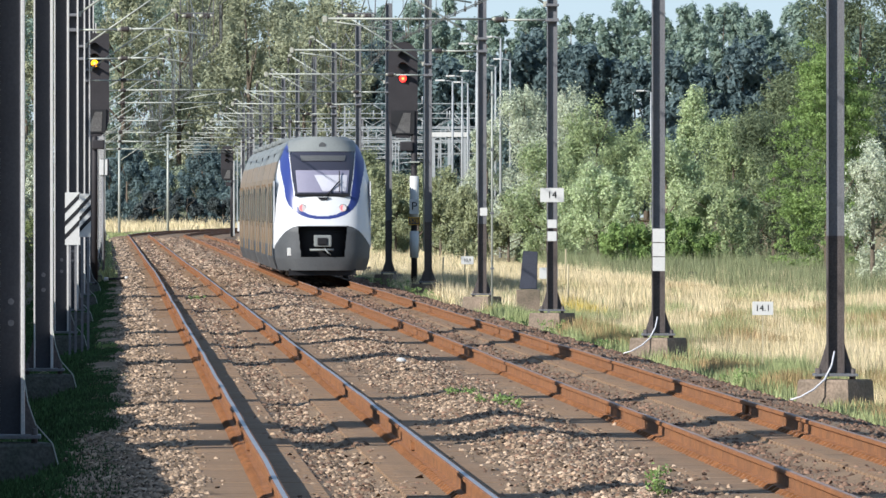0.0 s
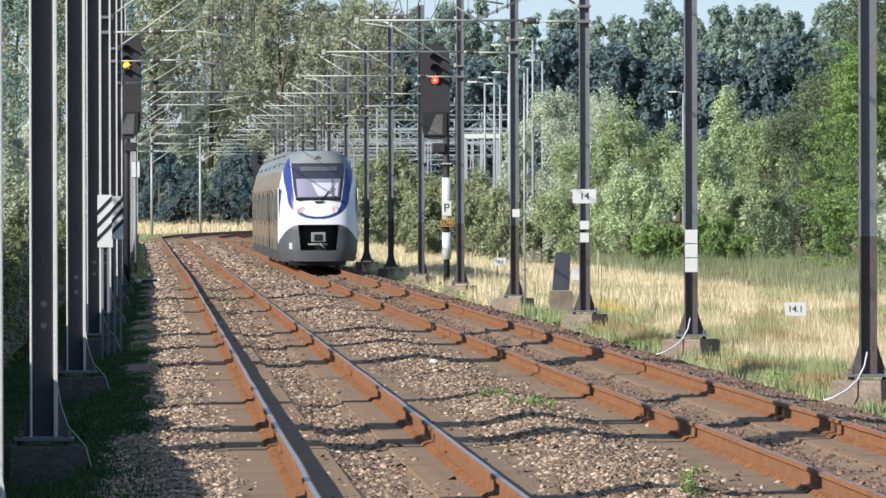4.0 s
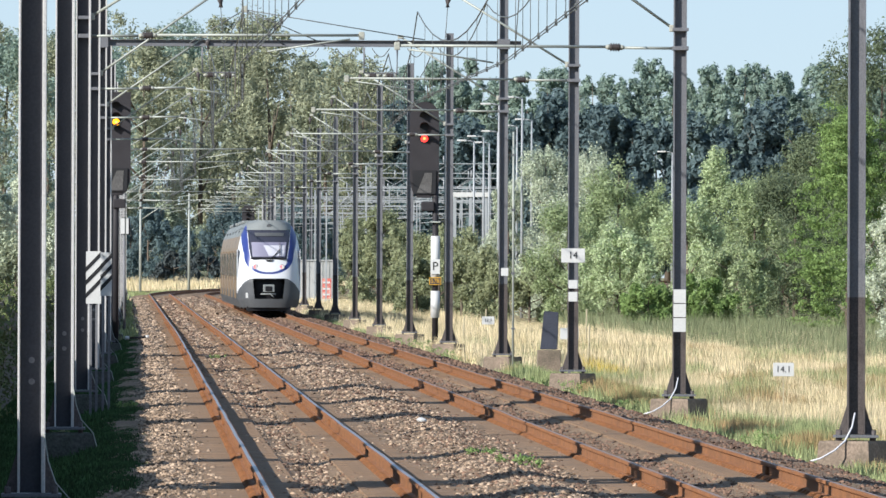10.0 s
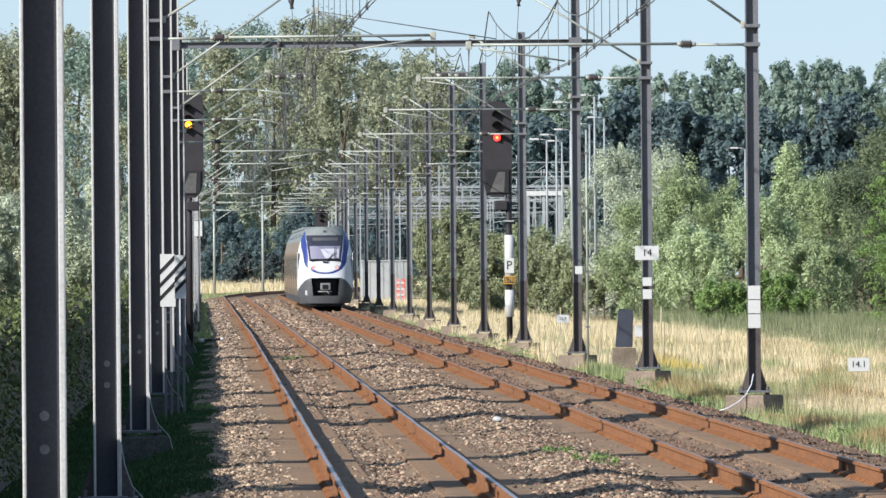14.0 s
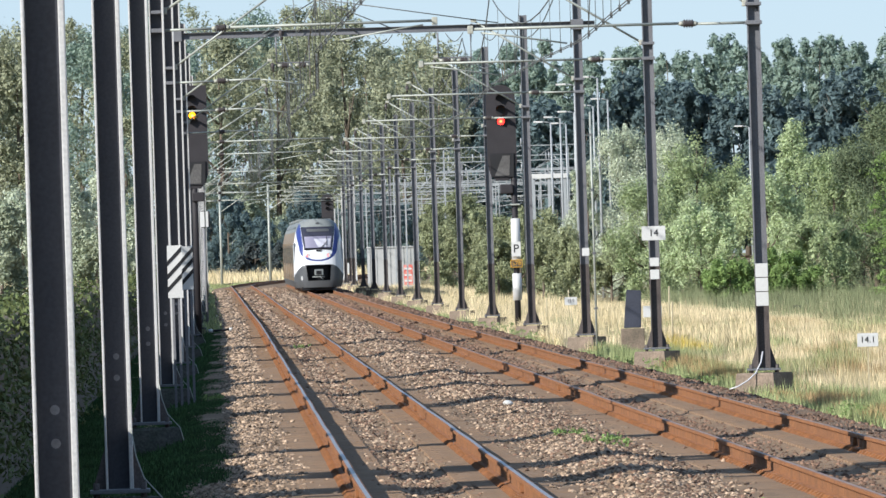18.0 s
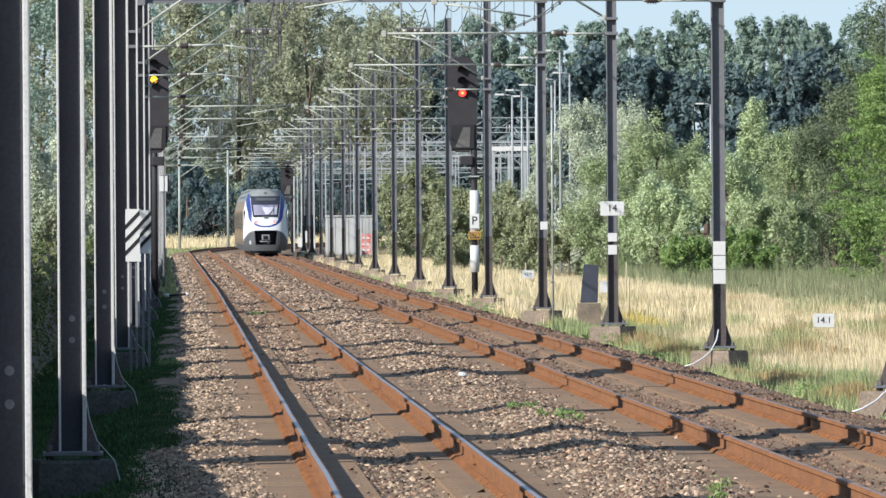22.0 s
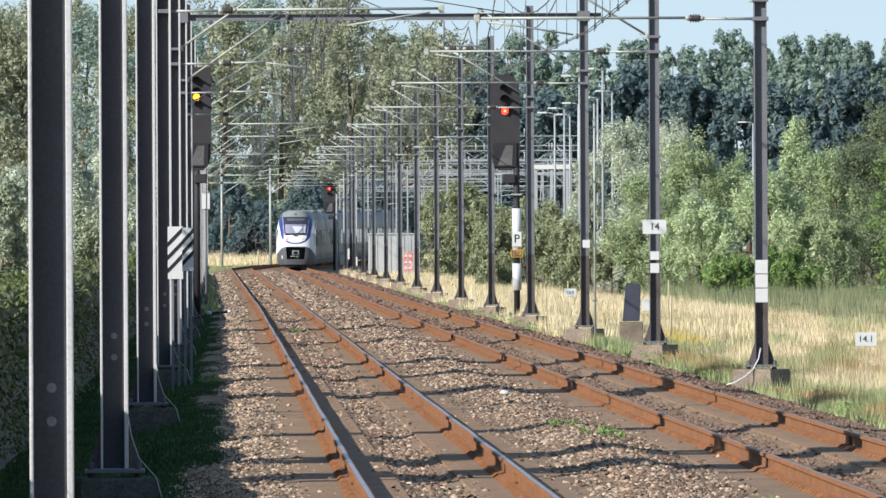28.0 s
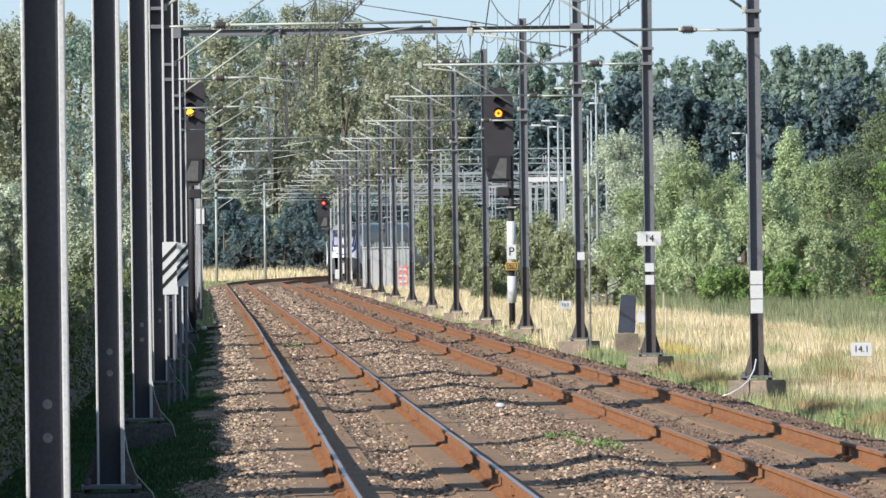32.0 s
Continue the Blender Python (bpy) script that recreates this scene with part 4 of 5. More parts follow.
for i in range(38):
    px = 500 + i * 32 + rng.uniform(-9, 9)
    tree("poplar", "far poplar in a row, haze in its leaf colour", "tree", px, 1650 + rng.uniform(-40, 60), rng.uniform(-30, 26), 84, "wide", M_LEAF_HAZE, 0.34, 320, 34, base=-0.4, group="row of far poplars", bough=7, loose=0.3)
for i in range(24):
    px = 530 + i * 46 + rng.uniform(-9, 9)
    tree("undergrowth", "shrub below the far poplars, shade and haze in its colour", "shrub", px, 1560, rng.uniform(48, 125), 120, "wide", M_LEAF_SHADE_HAZE, 0.46, 260, 32, base=-0.4, loose=0.2, bough=8, group="undergrowth of the wood")


def hedge():
    h = thing("hedge", "clipped green hedge along the line, dark on its shaded side", "hedge")
    rng2 = np.random.default_rng(3)
    n = 7000

    def top(a):
        # The swell near 94 m is there to cast wider shade.
        return 1.58 + 0.22 * noise.noise(Vector((a * 0.10, 2.0, 0.0))) + 0.20 * noise.noise(Vector((a * 0.45, 5.0, 0.0))) + 0.24 * math.exp(-((a - 94.0) / 14.0) ** 2)

    d = 40 * (760 / 40) ** rng2.random(n)
    o = -4.75 + rng2.uniform(-0.45, 0.45, n)
    u = rng2.random(n) ** 0.7
    pts = np.array([(*line(a, b, -0.45 + (top(a) + 0.50) * c), 0.24) for a, b, c in zip(d, o, u)])
    part("foliage", leaves("foliage", pts, 20, 0.048, M_LEAF_HEDGE, 5), None, h)
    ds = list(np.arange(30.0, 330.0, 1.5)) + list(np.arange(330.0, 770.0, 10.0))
    # Solid core added so that no light passes between the leaves.
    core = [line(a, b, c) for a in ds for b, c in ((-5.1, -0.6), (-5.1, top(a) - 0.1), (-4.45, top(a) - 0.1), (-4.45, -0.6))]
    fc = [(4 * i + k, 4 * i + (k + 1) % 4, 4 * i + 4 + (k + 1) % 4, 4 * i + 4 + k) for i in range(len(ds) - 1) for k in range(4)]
    part("shade_core", mesh_from("shade_core", core, fc), M_BARK, h, "added solid core that blocks light")


hedge()


def blades(name, label, material, count, place, tall, wide, seed, per=3):
    """Tufts of grass as one sheet of blades; place(rng) gives distance and offset."""
    rng2 = np.random.default_rng(seed)
    roots = np.zeros((count, 4))
    for k in range(count):
        d, o = place(rng2)
        roots[k] = (*line(d, o, bed(min(o, 40), d) - 0.03), tall * (0.95 + 1.05 * noise.noise(Vector((o * 0.7, d * 0.10, seed)))))
    roots = np.repeat(roots, per, axis=0)
    n = len(roots)
    h = roots[:, 3] * rng2.uniform(0.45, 1.15, n)
    b = roots[:, :3] + np.stack([rng2.normal(0, 0.10, n), rng2.normal(0, 0.10, n), np.zeros(n)], axis=1)
    a = np.stack([np.full(n, -wide), rng2.uniform(-wide, wide, n), np.zeros(n)], axis=1)
    tip = np.stack([rng2.normal(0, 0.22, n) * h, rng2.normal(0, 0.22, n) * h, h], axis=1)
    vs = np.stack([b + a, b - a, b + tip], axis=1).reshape(-1, 3)
    ob = new(name, quick(name, vs, np.arange(len(vs)).reshape(-1, 3), (material,)))
    return tagged(ob, label, "grass", kind="stuff")


def meadow(lo, hi, a, b, sign=0, edge=0.0):
    """Places in a strip of meadow; sign picks the patches on one side of a slow noise."""
    def place(r):
        for _ in range(12):
            d, o = lo * (hi / lo) ** r.random(), a + (b - a) * r.random() ** 1.3
            if not sign or sign * (noise.noise(Vector((o * 0.22, d * 0.035, 5))) + 0.7 * noise.noise(Vector((o * 0.8, d * 0.09, 8)))) > edge:
                break
        return d, o
    return place


blades("dry_grass", "tall blond dry grass on the meadow", M_GRASS_DRY, 80000, meadow(105, 560, 8.2, 28, 1, -0.10), 0.32, 0.0045, 21)
blades("short_straw", "short pale straw under the tall grass", M_STRAW, 40000, meadow(105, 480, 7.8, 24), 0.16, 0.007, 36)
blades("dry_stalks", "sparse pale flowering stalks standing over the grass", M_GRASS_DRY, 12000, meadow(105, 520, 8.6, 26), 0.58, 0.0035, 31, 2)
blades("rusty_weeds", "low reddish-brown weeds between the grasses", M_WEED, 46000, meadow(105, 420, 7.3, 18, -1, -0.06), 0.27, 0.008, 26)
blades("mast_grass", "blond grass round the far masts", M_GRASS_DRY, 22000, meadow(300, 860, 7.3, 15), 0.45, 0.012, 33)
blades("cabinet_grass", "rough grass round the dark cabinet", M_GRASS, 2600, lambda q: (q.uniform(262, 284), q.uniform(6.9, 8.5)), 0.42, 0.008, 35)
blades("green_grass", "green grass and weeds along the ballast edge", M_GRASS, 11000, meadow(120, 600, 7.0, 8.9, -1, -0.1), 0.24, 0.009, 22)
blades("meadow_grass", "green grass mixed into the dry meadow", M_GRASS, 26000, meadow(112, 400, 8.0, 20, -1, 0.08), 0.34, 0.007, 23)
blades("back_weeds", "tall grey-green weeds at the back of the meadow", M_BACKWEED, 13000, meadow(370, 560, 19, 40), 0.60, 0.010, 41)
blades("yellow_flowers", "clump of yellow flowers by a mast foot", M_YELLOW, 160, lambda q: (q.uniform(294, 304), q.uniform(9.3, 10.1)), 0.42, 0.012, 42)
blades("back_grass", "tall green reed grass before the shrubs", M_BACKWEED, 9000, meadow(470, 600, 19, 45), 0.7, 0.012, 27)
blades("far_verge_grass", "rough green grass along the far ballast", M_GRASS, 14000, meadow(400, 1000, -9, -2.2), 0.3, 0.02, 34)
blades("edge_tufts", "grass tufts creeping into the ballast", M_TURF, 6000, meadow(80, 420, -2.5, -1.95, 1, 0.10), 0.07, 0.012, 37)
blades("verge_grass", "short turf under the hedge, coloured as shaded", M_TURF, 46000, meadow(60, 420, -4.5, -2.35), 0.075, 0.010, 24)
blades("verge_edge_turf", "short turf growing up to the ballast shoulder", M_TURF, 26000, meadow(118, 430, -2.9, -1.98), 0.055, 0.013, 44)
blades("far_grass", "blond dry grass beyond the bend", M_GRASS_DRY, 9000, lambda r: (r.uniform(1010, 1120), r.uniform(-60, -12)), 0.75, 0.03, 25)


# ---- unseen trees added behind the hedge to cast shade across the line ----
for d, out, w, tall in ((85.0, 9.0, 1.0, 11.0), (108.6, 9.0, 2.2, 12.0), (117.0, 9.0, 2.4, 12.0), (133.5, 9.0, 1.3, 11.5), (170.5, 9.0, 3.6, 12.0), (192.5, 9.0, 2.6, 11.5), (214.5, 9.0, 3.2, 12.0), (263.5, 9.0, 2.2, 12.0), (302.6, 13.0, 4.6, 14.5), (340.0, 15.0, 3.0, 16.0)):
    p = line(d, -out, -0.55)
    s = F / d
    tree("shade_caster_tree", "slender dense tree added out of view to cast shade", "tree", 784 + p.x * s, d, 375 - (tall - 2.6) * s, w * s, "pillar", M_LEAF_ASH, 0.18, 190, 60, base=-0.55, group="columnar trees")


# ---- far things ----
M_WALL = mat("grey_concrete_wall", (0.42, 0.42, 0.41), 0.9, vary=0.15, scale=0.6, color2=(0.30, 0.31, 0.30), stretch=(1, 1, 0.25))
M_RED = mat("red_poster_paint", (0.55, 0.06, 0.04), 0.6, vary=0.3, scale=3.0, color2=(0.6, 0.35, 0.3))
wall = thing("concrete_shed", "long low grey concrete shed beside the bend", "shed", Matrix.Translation(spot(500, 880, -0.2)))
part("shed_wall", boxed((-1.25, 0.0, -0.3), (2.2, 6.0, 3.0), 0.02), M_WALL, wall)
part("roof_slab", boxed((-1.33, -0.1, 3.01), (2.28, 6.1, 3.12), 0.02), M_WALL, wall)
for k in range(7):
    part("wall_rib", boxed((-1.15 + k * 0.5, -0.04, 0.1), (-1.08 + k * 0.5, -0.004, 2.95)), M_WALL, wall)
post = thing("poster_board", "red and white painted board on the grey shed's corner", "board", Matrix.Translation(spot(541, 840, -0.2)))
part("panel", boxed((-0.32, 0.0, 0.3), (0.32, 0.08, 1.75), 0.01), M_RED, post)
part("foot", boxed((-0.3, 0.01, -0.4), (0.3, 0.07, 0.3)), M_WHITE, post)
for z in (0.55, 0.95, 1.4):
    part("white_bar", boxed((-0.27, -0.012, z), (0.24, -0.004, z + 0.13)), M_WHITE, post, "white painted bar")
M_GALV_PALE = mat("pale_gantry_steel", (0.34, 0.36, 0.37), 0.5, metal=0.1, vary=0.12)


def gantry(d, px0, px1, z, extra):
    """A wide yard gantry: posts, beams and braces."""
    g = thing("yard_gantry", "pale steel gantry over the yard tracks", "gantry", group="yard gantries")
    a, c = (px0 - 784) * d / F, (px1 - 784) * d / F
    for k in range(2):
        x = a + (c - a) * k
        part("post", boxed((x - 0.05, d - 0.05, -0.7), (x + 0.05, d + 0.05, z + 0.5), 0.01), M_GALV_PALE, g)
        part("brace", tube(((x, d, z - 1.2), (x + (c - a) * (0.12 - 0.24 * k), d, z)), 0.03, 6), M_GALV_PALE, g)
    for dz in (-0.9, 0.0, 0.65):
        part("beam", boxed((a - 0.3, d - 0.08, z - 0.026 + dz), (c + 0.4, d + 0.08, z + 0.026 + dz)), M_GALV_PALE, g)
    cells = 9
    for k in range(cells):
        u, v = a + (c - a) * k / cells, a + (c - a) * (k + 1) / cells
        part("lattice_bar", tube(((u, d, z + 0.02), (v, d, z + 0.63)) if k % 2 else ((u, d, z + 0.63), (v, d, z + 0.02)), 0.02, 5), M_GALV_PALE, g)
    for k in range(3):
        x = a + (c - a) * (k + 0.6) / 3.2
        part("drop_post", boxed((x - 0.035, d - 0.03, z - 2.1), (x + 0.035, d + 0.03, z - 0.93)), M_GALV_PALE, g)
        part("drop_arm", tube(((x - 1.1, d, z - 1.95), (x + 0.9, d, z - 1.75)), 0.025, 5), M_GALV_PALE, g)
    for k in range(extra):
        x = a + (c - a) * (k + 0.5) / extra
        part("insulator_stand", tube(((x, d, z + 0.7), (x, d, z + 1.15)), 0.045, 6), M_GALV_PALE, g)
    return g


for k, (d, p0, p1, z) in enumerate(((795, 610, 830, 8.65), (805, 590, 820, 7.75), (760, 560, 830, 7.4), (820, 540, 830, 7.0), (880, 520, 780, 7.6), (940, 470, 760, 7.2), (1000, 430, 700, 7.6), (1060, 420, 640, 7.2))):
    gantry(d, p0, p1, z, 4)


def lamp_post(px, d, top):
    s = F / d
    z = 2.06 - (top - 375) / s
    lamp = thing("street_lamp", "slim pale street lamp with a flat arm", "street lamp", Matrix.Translation(spot(px, d, 0)), group="street lamps")
    part("pole", tube(((0, 0, -0.7), (0, 0, z * 0.6), (0, 0, z)), [0.09, 0.07, 0.05], 8), M_GALV_PALE, lamp)
    part("arm", tube(((0, 0, z), (-0.25, 0, z + 0.06), (-0.7, 0, z + 0.08)), 0.04, 6), M_GALV_PALE, lamp)
    part("lantern", boxed((-1.0, -0.12, z + 0.03), (-0.45, 0.12, z + 0.13), 0.02), M_WHITE, lamp)


for px, d, top in ((886, 640, 68), (903, 700, 107), (877, 720, 118), (845, 640, 80), (843, 720, 128), (801, 690, 145), (818, 720, 137), (828, 740, 148), (1152, 800, 163)):
    lamp_post(px, d, top)
bridge = thing("footbridge_deck", "white edge beam of a far bridge", "bridge", Matrix.Translation(spot(795, 760, 0)))
part("deck", boxed((-1.1, -0.2, 6.85), (1.2, 0.2, 7.15), 0.02), M_WHITE, bridge)
for x in (-1.0, 0.0, 1.0):
    part("pier", boxed((x - 0.1, -0.1, -0.7), (x + 0.1, 0.1, 6.85), 0.01), M_GALV_PALE, bridge)
for px, d in ((211, 1010), (297, 1000)):
    pole = thing("wire_pole", "thin grey pole at the bend", "pole", Matrix.Translation(spot(px, d, 0)), group="poles at the bend")
    part("shaft", tube(((0, 0, -0.3), (0, 0, 8.6)), [0.12, 0.09], 8), M_GALV, pole)
    part("cross_arm", tube(((-0.2, 0, 8.0), (2.6, 0, 8.1)), 0.04, 6), M_GALV, pole)
    part("stay_tube", tube(((0.05, 0, 6.4), (2.6, 0, 8.1)), 0.04, 6), M_GALV, pole)
for px, d, z0, z1, w in ((429, 900, 0.0, 7.5, 0.27), (447, 905, 0.0, 8.4, 0.30), (413, 915, 0.0, 6.0, 0.2), (462, 890, 0.0, 8.2, 0.2)):
    p = thing("concrete_post", "thick pale concrete post beside the bend", "post", Matrix.Translation(spot(px, d, 0)), group="posts at the bend")
    part("shaft", boxed((-w / 2, -w / 2, -0.5), (w / 2, w / 2, z1), 0.02), M_WALL, p)
    part("collar", boxed((-w / 2 - 0.05, -w / 2 - 0.05, z1 * 0.72), (w / 2 + 0.05, w / 2 + 0.05, z1 * 0.75), 0.01), M_STEEL, p)
for px, d, z, h in ((433, 880, 0.6, 0.8), (447, 875, 0.1, 0.7), (424, 890, 0.2, 0.7)):
    k = thing("white_marker", "small white marker plate by the bend", "marker", Matrix.Translation(spot(px, d, rise(d))), group="white markers")
    part("panel", boxed((-0.16, 0, z), (0.16, 0.04, z + h), 0.01), M_WHITE, k)
    part("stake", boxed((-0.04, 0.045, -0.5), (0.04, 0.09, z + h)), M_STEEL, k)
for px, d, w in ((330, 1090, 120), (395, 1085, 110), (270, 1095, 90)):
    tree("clipped_bush", "rounded bush at the bend, coloured as shaded", "shrub", px, d, 345, w, "round", M_LEAF_BEND_SHADE, 0.2, 200, 60, base=-0.2, group="bushes at the bend")
box_sign = thing("lit_sign_box", "white sign box with a black rim on a thin post", "sign", Matrix.Translation(spot(182, 440, 0)))
part("panel", boxed((-0.13, -0.02, 3.42), (0.17, 0.0, 4.0), 0.01), M_WHITE, box_sign)
part("rim", boxed((-0.10, 0.005, 3.40), (0.22, 0.2, 4.02), 0.03), M_SIGNAL, box_sign)
part("post", tube(((0.02, 0.1, -0.5), (0.02, 0.1, 3.4)), 0.05), M_STEEL, box_sign)


# ---- weeds on the ballast ----
for d, o, h, w, n in ((90.0, 2.13, 0.28, 0.13, 11), (135.0, 2.33, 0.10, 0.5, 22), (141.0, 2.1, 0.08, 0.35, 14), (215.0, 6.7, 0.22, 0.7, 26), (243.0, 6.9, 0.34, 0.6, 26), (262.0, 7.0, 0.25, 0.9, 30), (172.0, 7.1, 0.26, 0.6, 24), (340.0, 6.6, 0.3, 0.8, 26), (365.0, 6.5, 0.3, 0.9, 26), (390.0, 6.7, 0.3, 0.9, 26), (200.0, -2.2, 0.08, 0.35, 14), (310.0, 0.05, 0.10, 0.4, 14)):
    plant = thing("weed", "small green weed growing in the ballast", "weed", at_line(d, o, surface(o, d) - 0.01), group="weeds on the ballast")
    rg = random.Random(int(d * 10))
    cl = np.array([(rg.uniform(-w / 2, w / 2), rg.uniform(-w / 2, w / 2), h * rg.random() ** 0.8, 0.05) for _ in range(n)])
    part("foliage", leaves("foliage", cl, 12, 0.026, M_LEAF_BRIGHT, int(d), loose=0.9), None, plant)
    part("stalk", tube(((0, 0, -0.03), (0.01, 0, h * 0.9)), 0.006, 5), M_GRASS, plant)


# ---- small things by the right-hand masts ----
cover = thing("cable_pit_cover", "low dark cable pit cover in the grass", "cover", at_line(431, GAP + 3.0, -0.52))
bm = boxed((-0.5, -0.4, 0.0), (0.5, 0.4, 0.17), 0.03)
part("lid", bm, M_SIGNAL, cover)
part("curb", boxed((-0.56, -0.46, -0.25), (0.56, 0.46, -0.002), 0.02), M_CONC, cover)
low = thing("marker_post", "small dark T-shaped marker standing in the meadow", "marker", Matrix.Translation(spot(1227, 447, -0.72)))
part("stake", tube(((0, 0, -0.1), (0, 0, 0.42)), 0.035), M_SIGNAL, low)
part("cap", boxed((-0.18, -0.06, 0.42), (0.18, 0.06, 0.52), 0.02), M_SIGNAL, low)
duct = thing("cable_duct", "thin pale cable duct beside a mast", "pipe", Matrix.Translation(spot(871, 300, 0)))
part("pipe", tube(((0, 0, -0.7), (0, 0, 3.2), (0.0, 0, 5.6)), 0.028, 8), M_GALV, duct)
for z in (0.6, 2.0, 3.6, 5.0):
    part("clip", boxed((-0.05, -0.04, z), (0.05, 0.04, z + 0.05), 0.005), M_STEEL, duct)
for px, d, h in ((1004, 330, 0.75), (783, 420, 0.6), (1000, 420, 0.9), (822, 450, 0.8)):
    st = thing("stake", "thin weathered stake in the grass", "stake", Matrix.Translation(spot(px, d, -0.7)), group="stakes")
    part("shaft", tube(((0, 0, -0.1), (0.03, 0, 0.55 + h)), 0.025, 6), M_STAKE, st)

# ---- the train ----
M_TWHITE = mat("train_white", (0.62, 0.635, 0.65), 0.35, vary=0.03, scale=1.0)
M_TBLUE = mat("train_blue", (0.032, 0.05, 0.20), 0.3, vary=0.05, scale=1.0)
M_TGREY = mat("train_roof_grey", (0.20, 0.215, 0.21), 0.55, vary=0.1, scale=1.5)
M_TDARK = mat("train_bumper_grey", (0.085, 0.09, 0.095), 0.5, vary=0.15, scale=1.5)
M_TBLACK = mat("train_black", (0.012, 0.012, 0.014), 0.5, vary=0.2)
# Yellow dulled to brown, as the unlit side looks at a grazing view.
M_TSIDE_DIM = mat("train_side_dimmed_yellow", (0.22, 0.16, 0.10), 0.45, vary=0.15, scale=1.0)
M_TGLASS = mat("train_windscreen", (0.035, 0.035, 0.05), 0.08, vary=0.05, spec=0.8)
M_TBLIND = mat("train_sun_blind", (0.21, 0.205, 0.28), 0.45, vary=0.05)
# Pale tone for the bright reflection on the windscreen.
M_TREFLECTION = mat("train_screen_reflection", (0.50, 0.50, 0.56), 0.4, vary=0.05)
M_TWINDOW = mat("train_side_window", (0.03, 0.03, 0.035), 0.1, vary=0.05, spec=0.8)
M_TAIL = glow("train_tail_lamp", (0.85, 0.12, 0.13), 0.8)
M_TLENS = mat("train_lamp_lens", (0.60, 0.55, 0.55), 0.25, vary=0.05)
BASE, ROOF = 0.25, 4.22


def half(z):
    """Half the body's width at the height z."""
    pts = ((0.25, 1.30), (0.6, 1.40), (1.0, 1.42), (2.4, 1.42), (3.0, 1.38), (3.5, 1.27), (3.9, 1.10), (4.1, 0.95), (4.22, 0.70))
    for (a, wa), (b, wb) in zip(pts, pts[1:]):
        if z <= b:
            return wa + (wb - wa) * (z - a) / (b - a)
    return 0.7


def sweepback(u, z):
    """How far the end of the train lies back from its foremost point, u across from -1 to 1."""
    lean = 0.0 if z < 1.4 else 0.40 * ((z - 1.4) / 2.8) ** 1.0 + 0.75 * ((z - 1.4) / 2.8) ** 2
    low = 0.25 * max(0.0, (0.8 - z)) ** 1.5
    return lean + low + 0.34 * u * u + 0.62 * abs(u) ** 6


def zone(x, z):
    """Which skin a place on the end belongs to."""
    a = abs(x)
    outer = ((1.78, 0.45), (1.85, 0.72), (2.0, 0.86), (2.35, 1.03), (2.8, 1.16), (3.2, 1.24), (3.6, 1.26), (3.8, 1.22), (4.0, 1.06), (4.10, 0.99), (4.25, 0.9))
    inner = ((1.86, 0.0), (1.90, 0.42), (2.0, 0.66), (2.15, 0.78), (2.44, 0.83), (3.0, 0.92), (3.5, 0.97), (3.80, 1.00), (4.10, 1.02), (4.25, 1.02))

    def at(table, z):
        for (p, wp), (q, wq) in zip(table, table[1:]):
            if p <= z <= q:
                return wp + (wq - wp) * (z - p) / (q - p)
        return -1.0

    def bowl(z, z0, z1, w):
        u = (z1 - z) / (z1 - z0)
        return w * max(0.0, 1 - u ** 2.3) ** (1 / 2.3) if u < 1 else -1.0
    bump = 1.57 - 0.60 * max(0.0, (a - 0.68) / 0.74) ** 2.2
    if z < bump:
        if 0.64 < z < 1.56 and a < 0.64 + 0.10 * (z - 0.64):
            return "coupler_recess"
        return "bumper"
    o = bowl(z, 1.77, 2.65, 1.12) if z < 2.65 else at(outer, z)
    i = bowl(z, 1.86, 2.5, 0.84) if z < 2.5 else at(inner, z)
    if z > 3.78 and a < i:
        return "roof_fairing"
    if 2.44 < z <= 3.78 and a < i - 0.02:
        return "windscreen"
    if i >= 0 and a < i:
        return "lamp_panel"
    if o > 0 and a < o:
        return "blue_surround"
    return "white_mask"


SKINS = {"coupler_recess": M_TBLACK, "bumper": M_TDARK, "roof_fairing": M_TGREY, "windscreen": M_TGLASS, "lamp_panel": M_TWHITE, "blue_surround": M_TBLUE, "white_mask": M_TWHITE}
DEEP = {"coupler_recess": 0.55, "windscreen": 0.02}


def end_skin(car):
    nu, nz = 130, 180
    cells = {k: ([], {}, []) for k in SKINS}
    zs = [BASE + (ROOF - BASE) * k / nz for k in range(nz + 1)]
    us = [-1 + 2 * k / nu for k in range(nu + 1)]
    for i in range(nz):
        for j in range(nu):
            z, u = (zs[i] + zs[i + 1]) / 2, (us[j] + us[j + 1]) / 2
            k = zone(u * half(z), z)
            verts, index, faces = cells[k]
            quad = []
            for a, b in ((j, i), (j + 1, i), (j + 1, i + 1), (j, i + 1)):
                if (a, b) not in index:
                    index[a, b] = len(verts)
                    verts.append((us[a] * half(zs[b]), sweepback(us[a], zs[b]) + DEEP.get(k, 0.0), zs[b]))
                quad.append(index[a, b])
            faces.append(quad)
    for k, (verts, index, faces) in cells.items():
        part(k, mesh_from(k, verts, faces, (SKINS[k],), smooth=True), None, car)


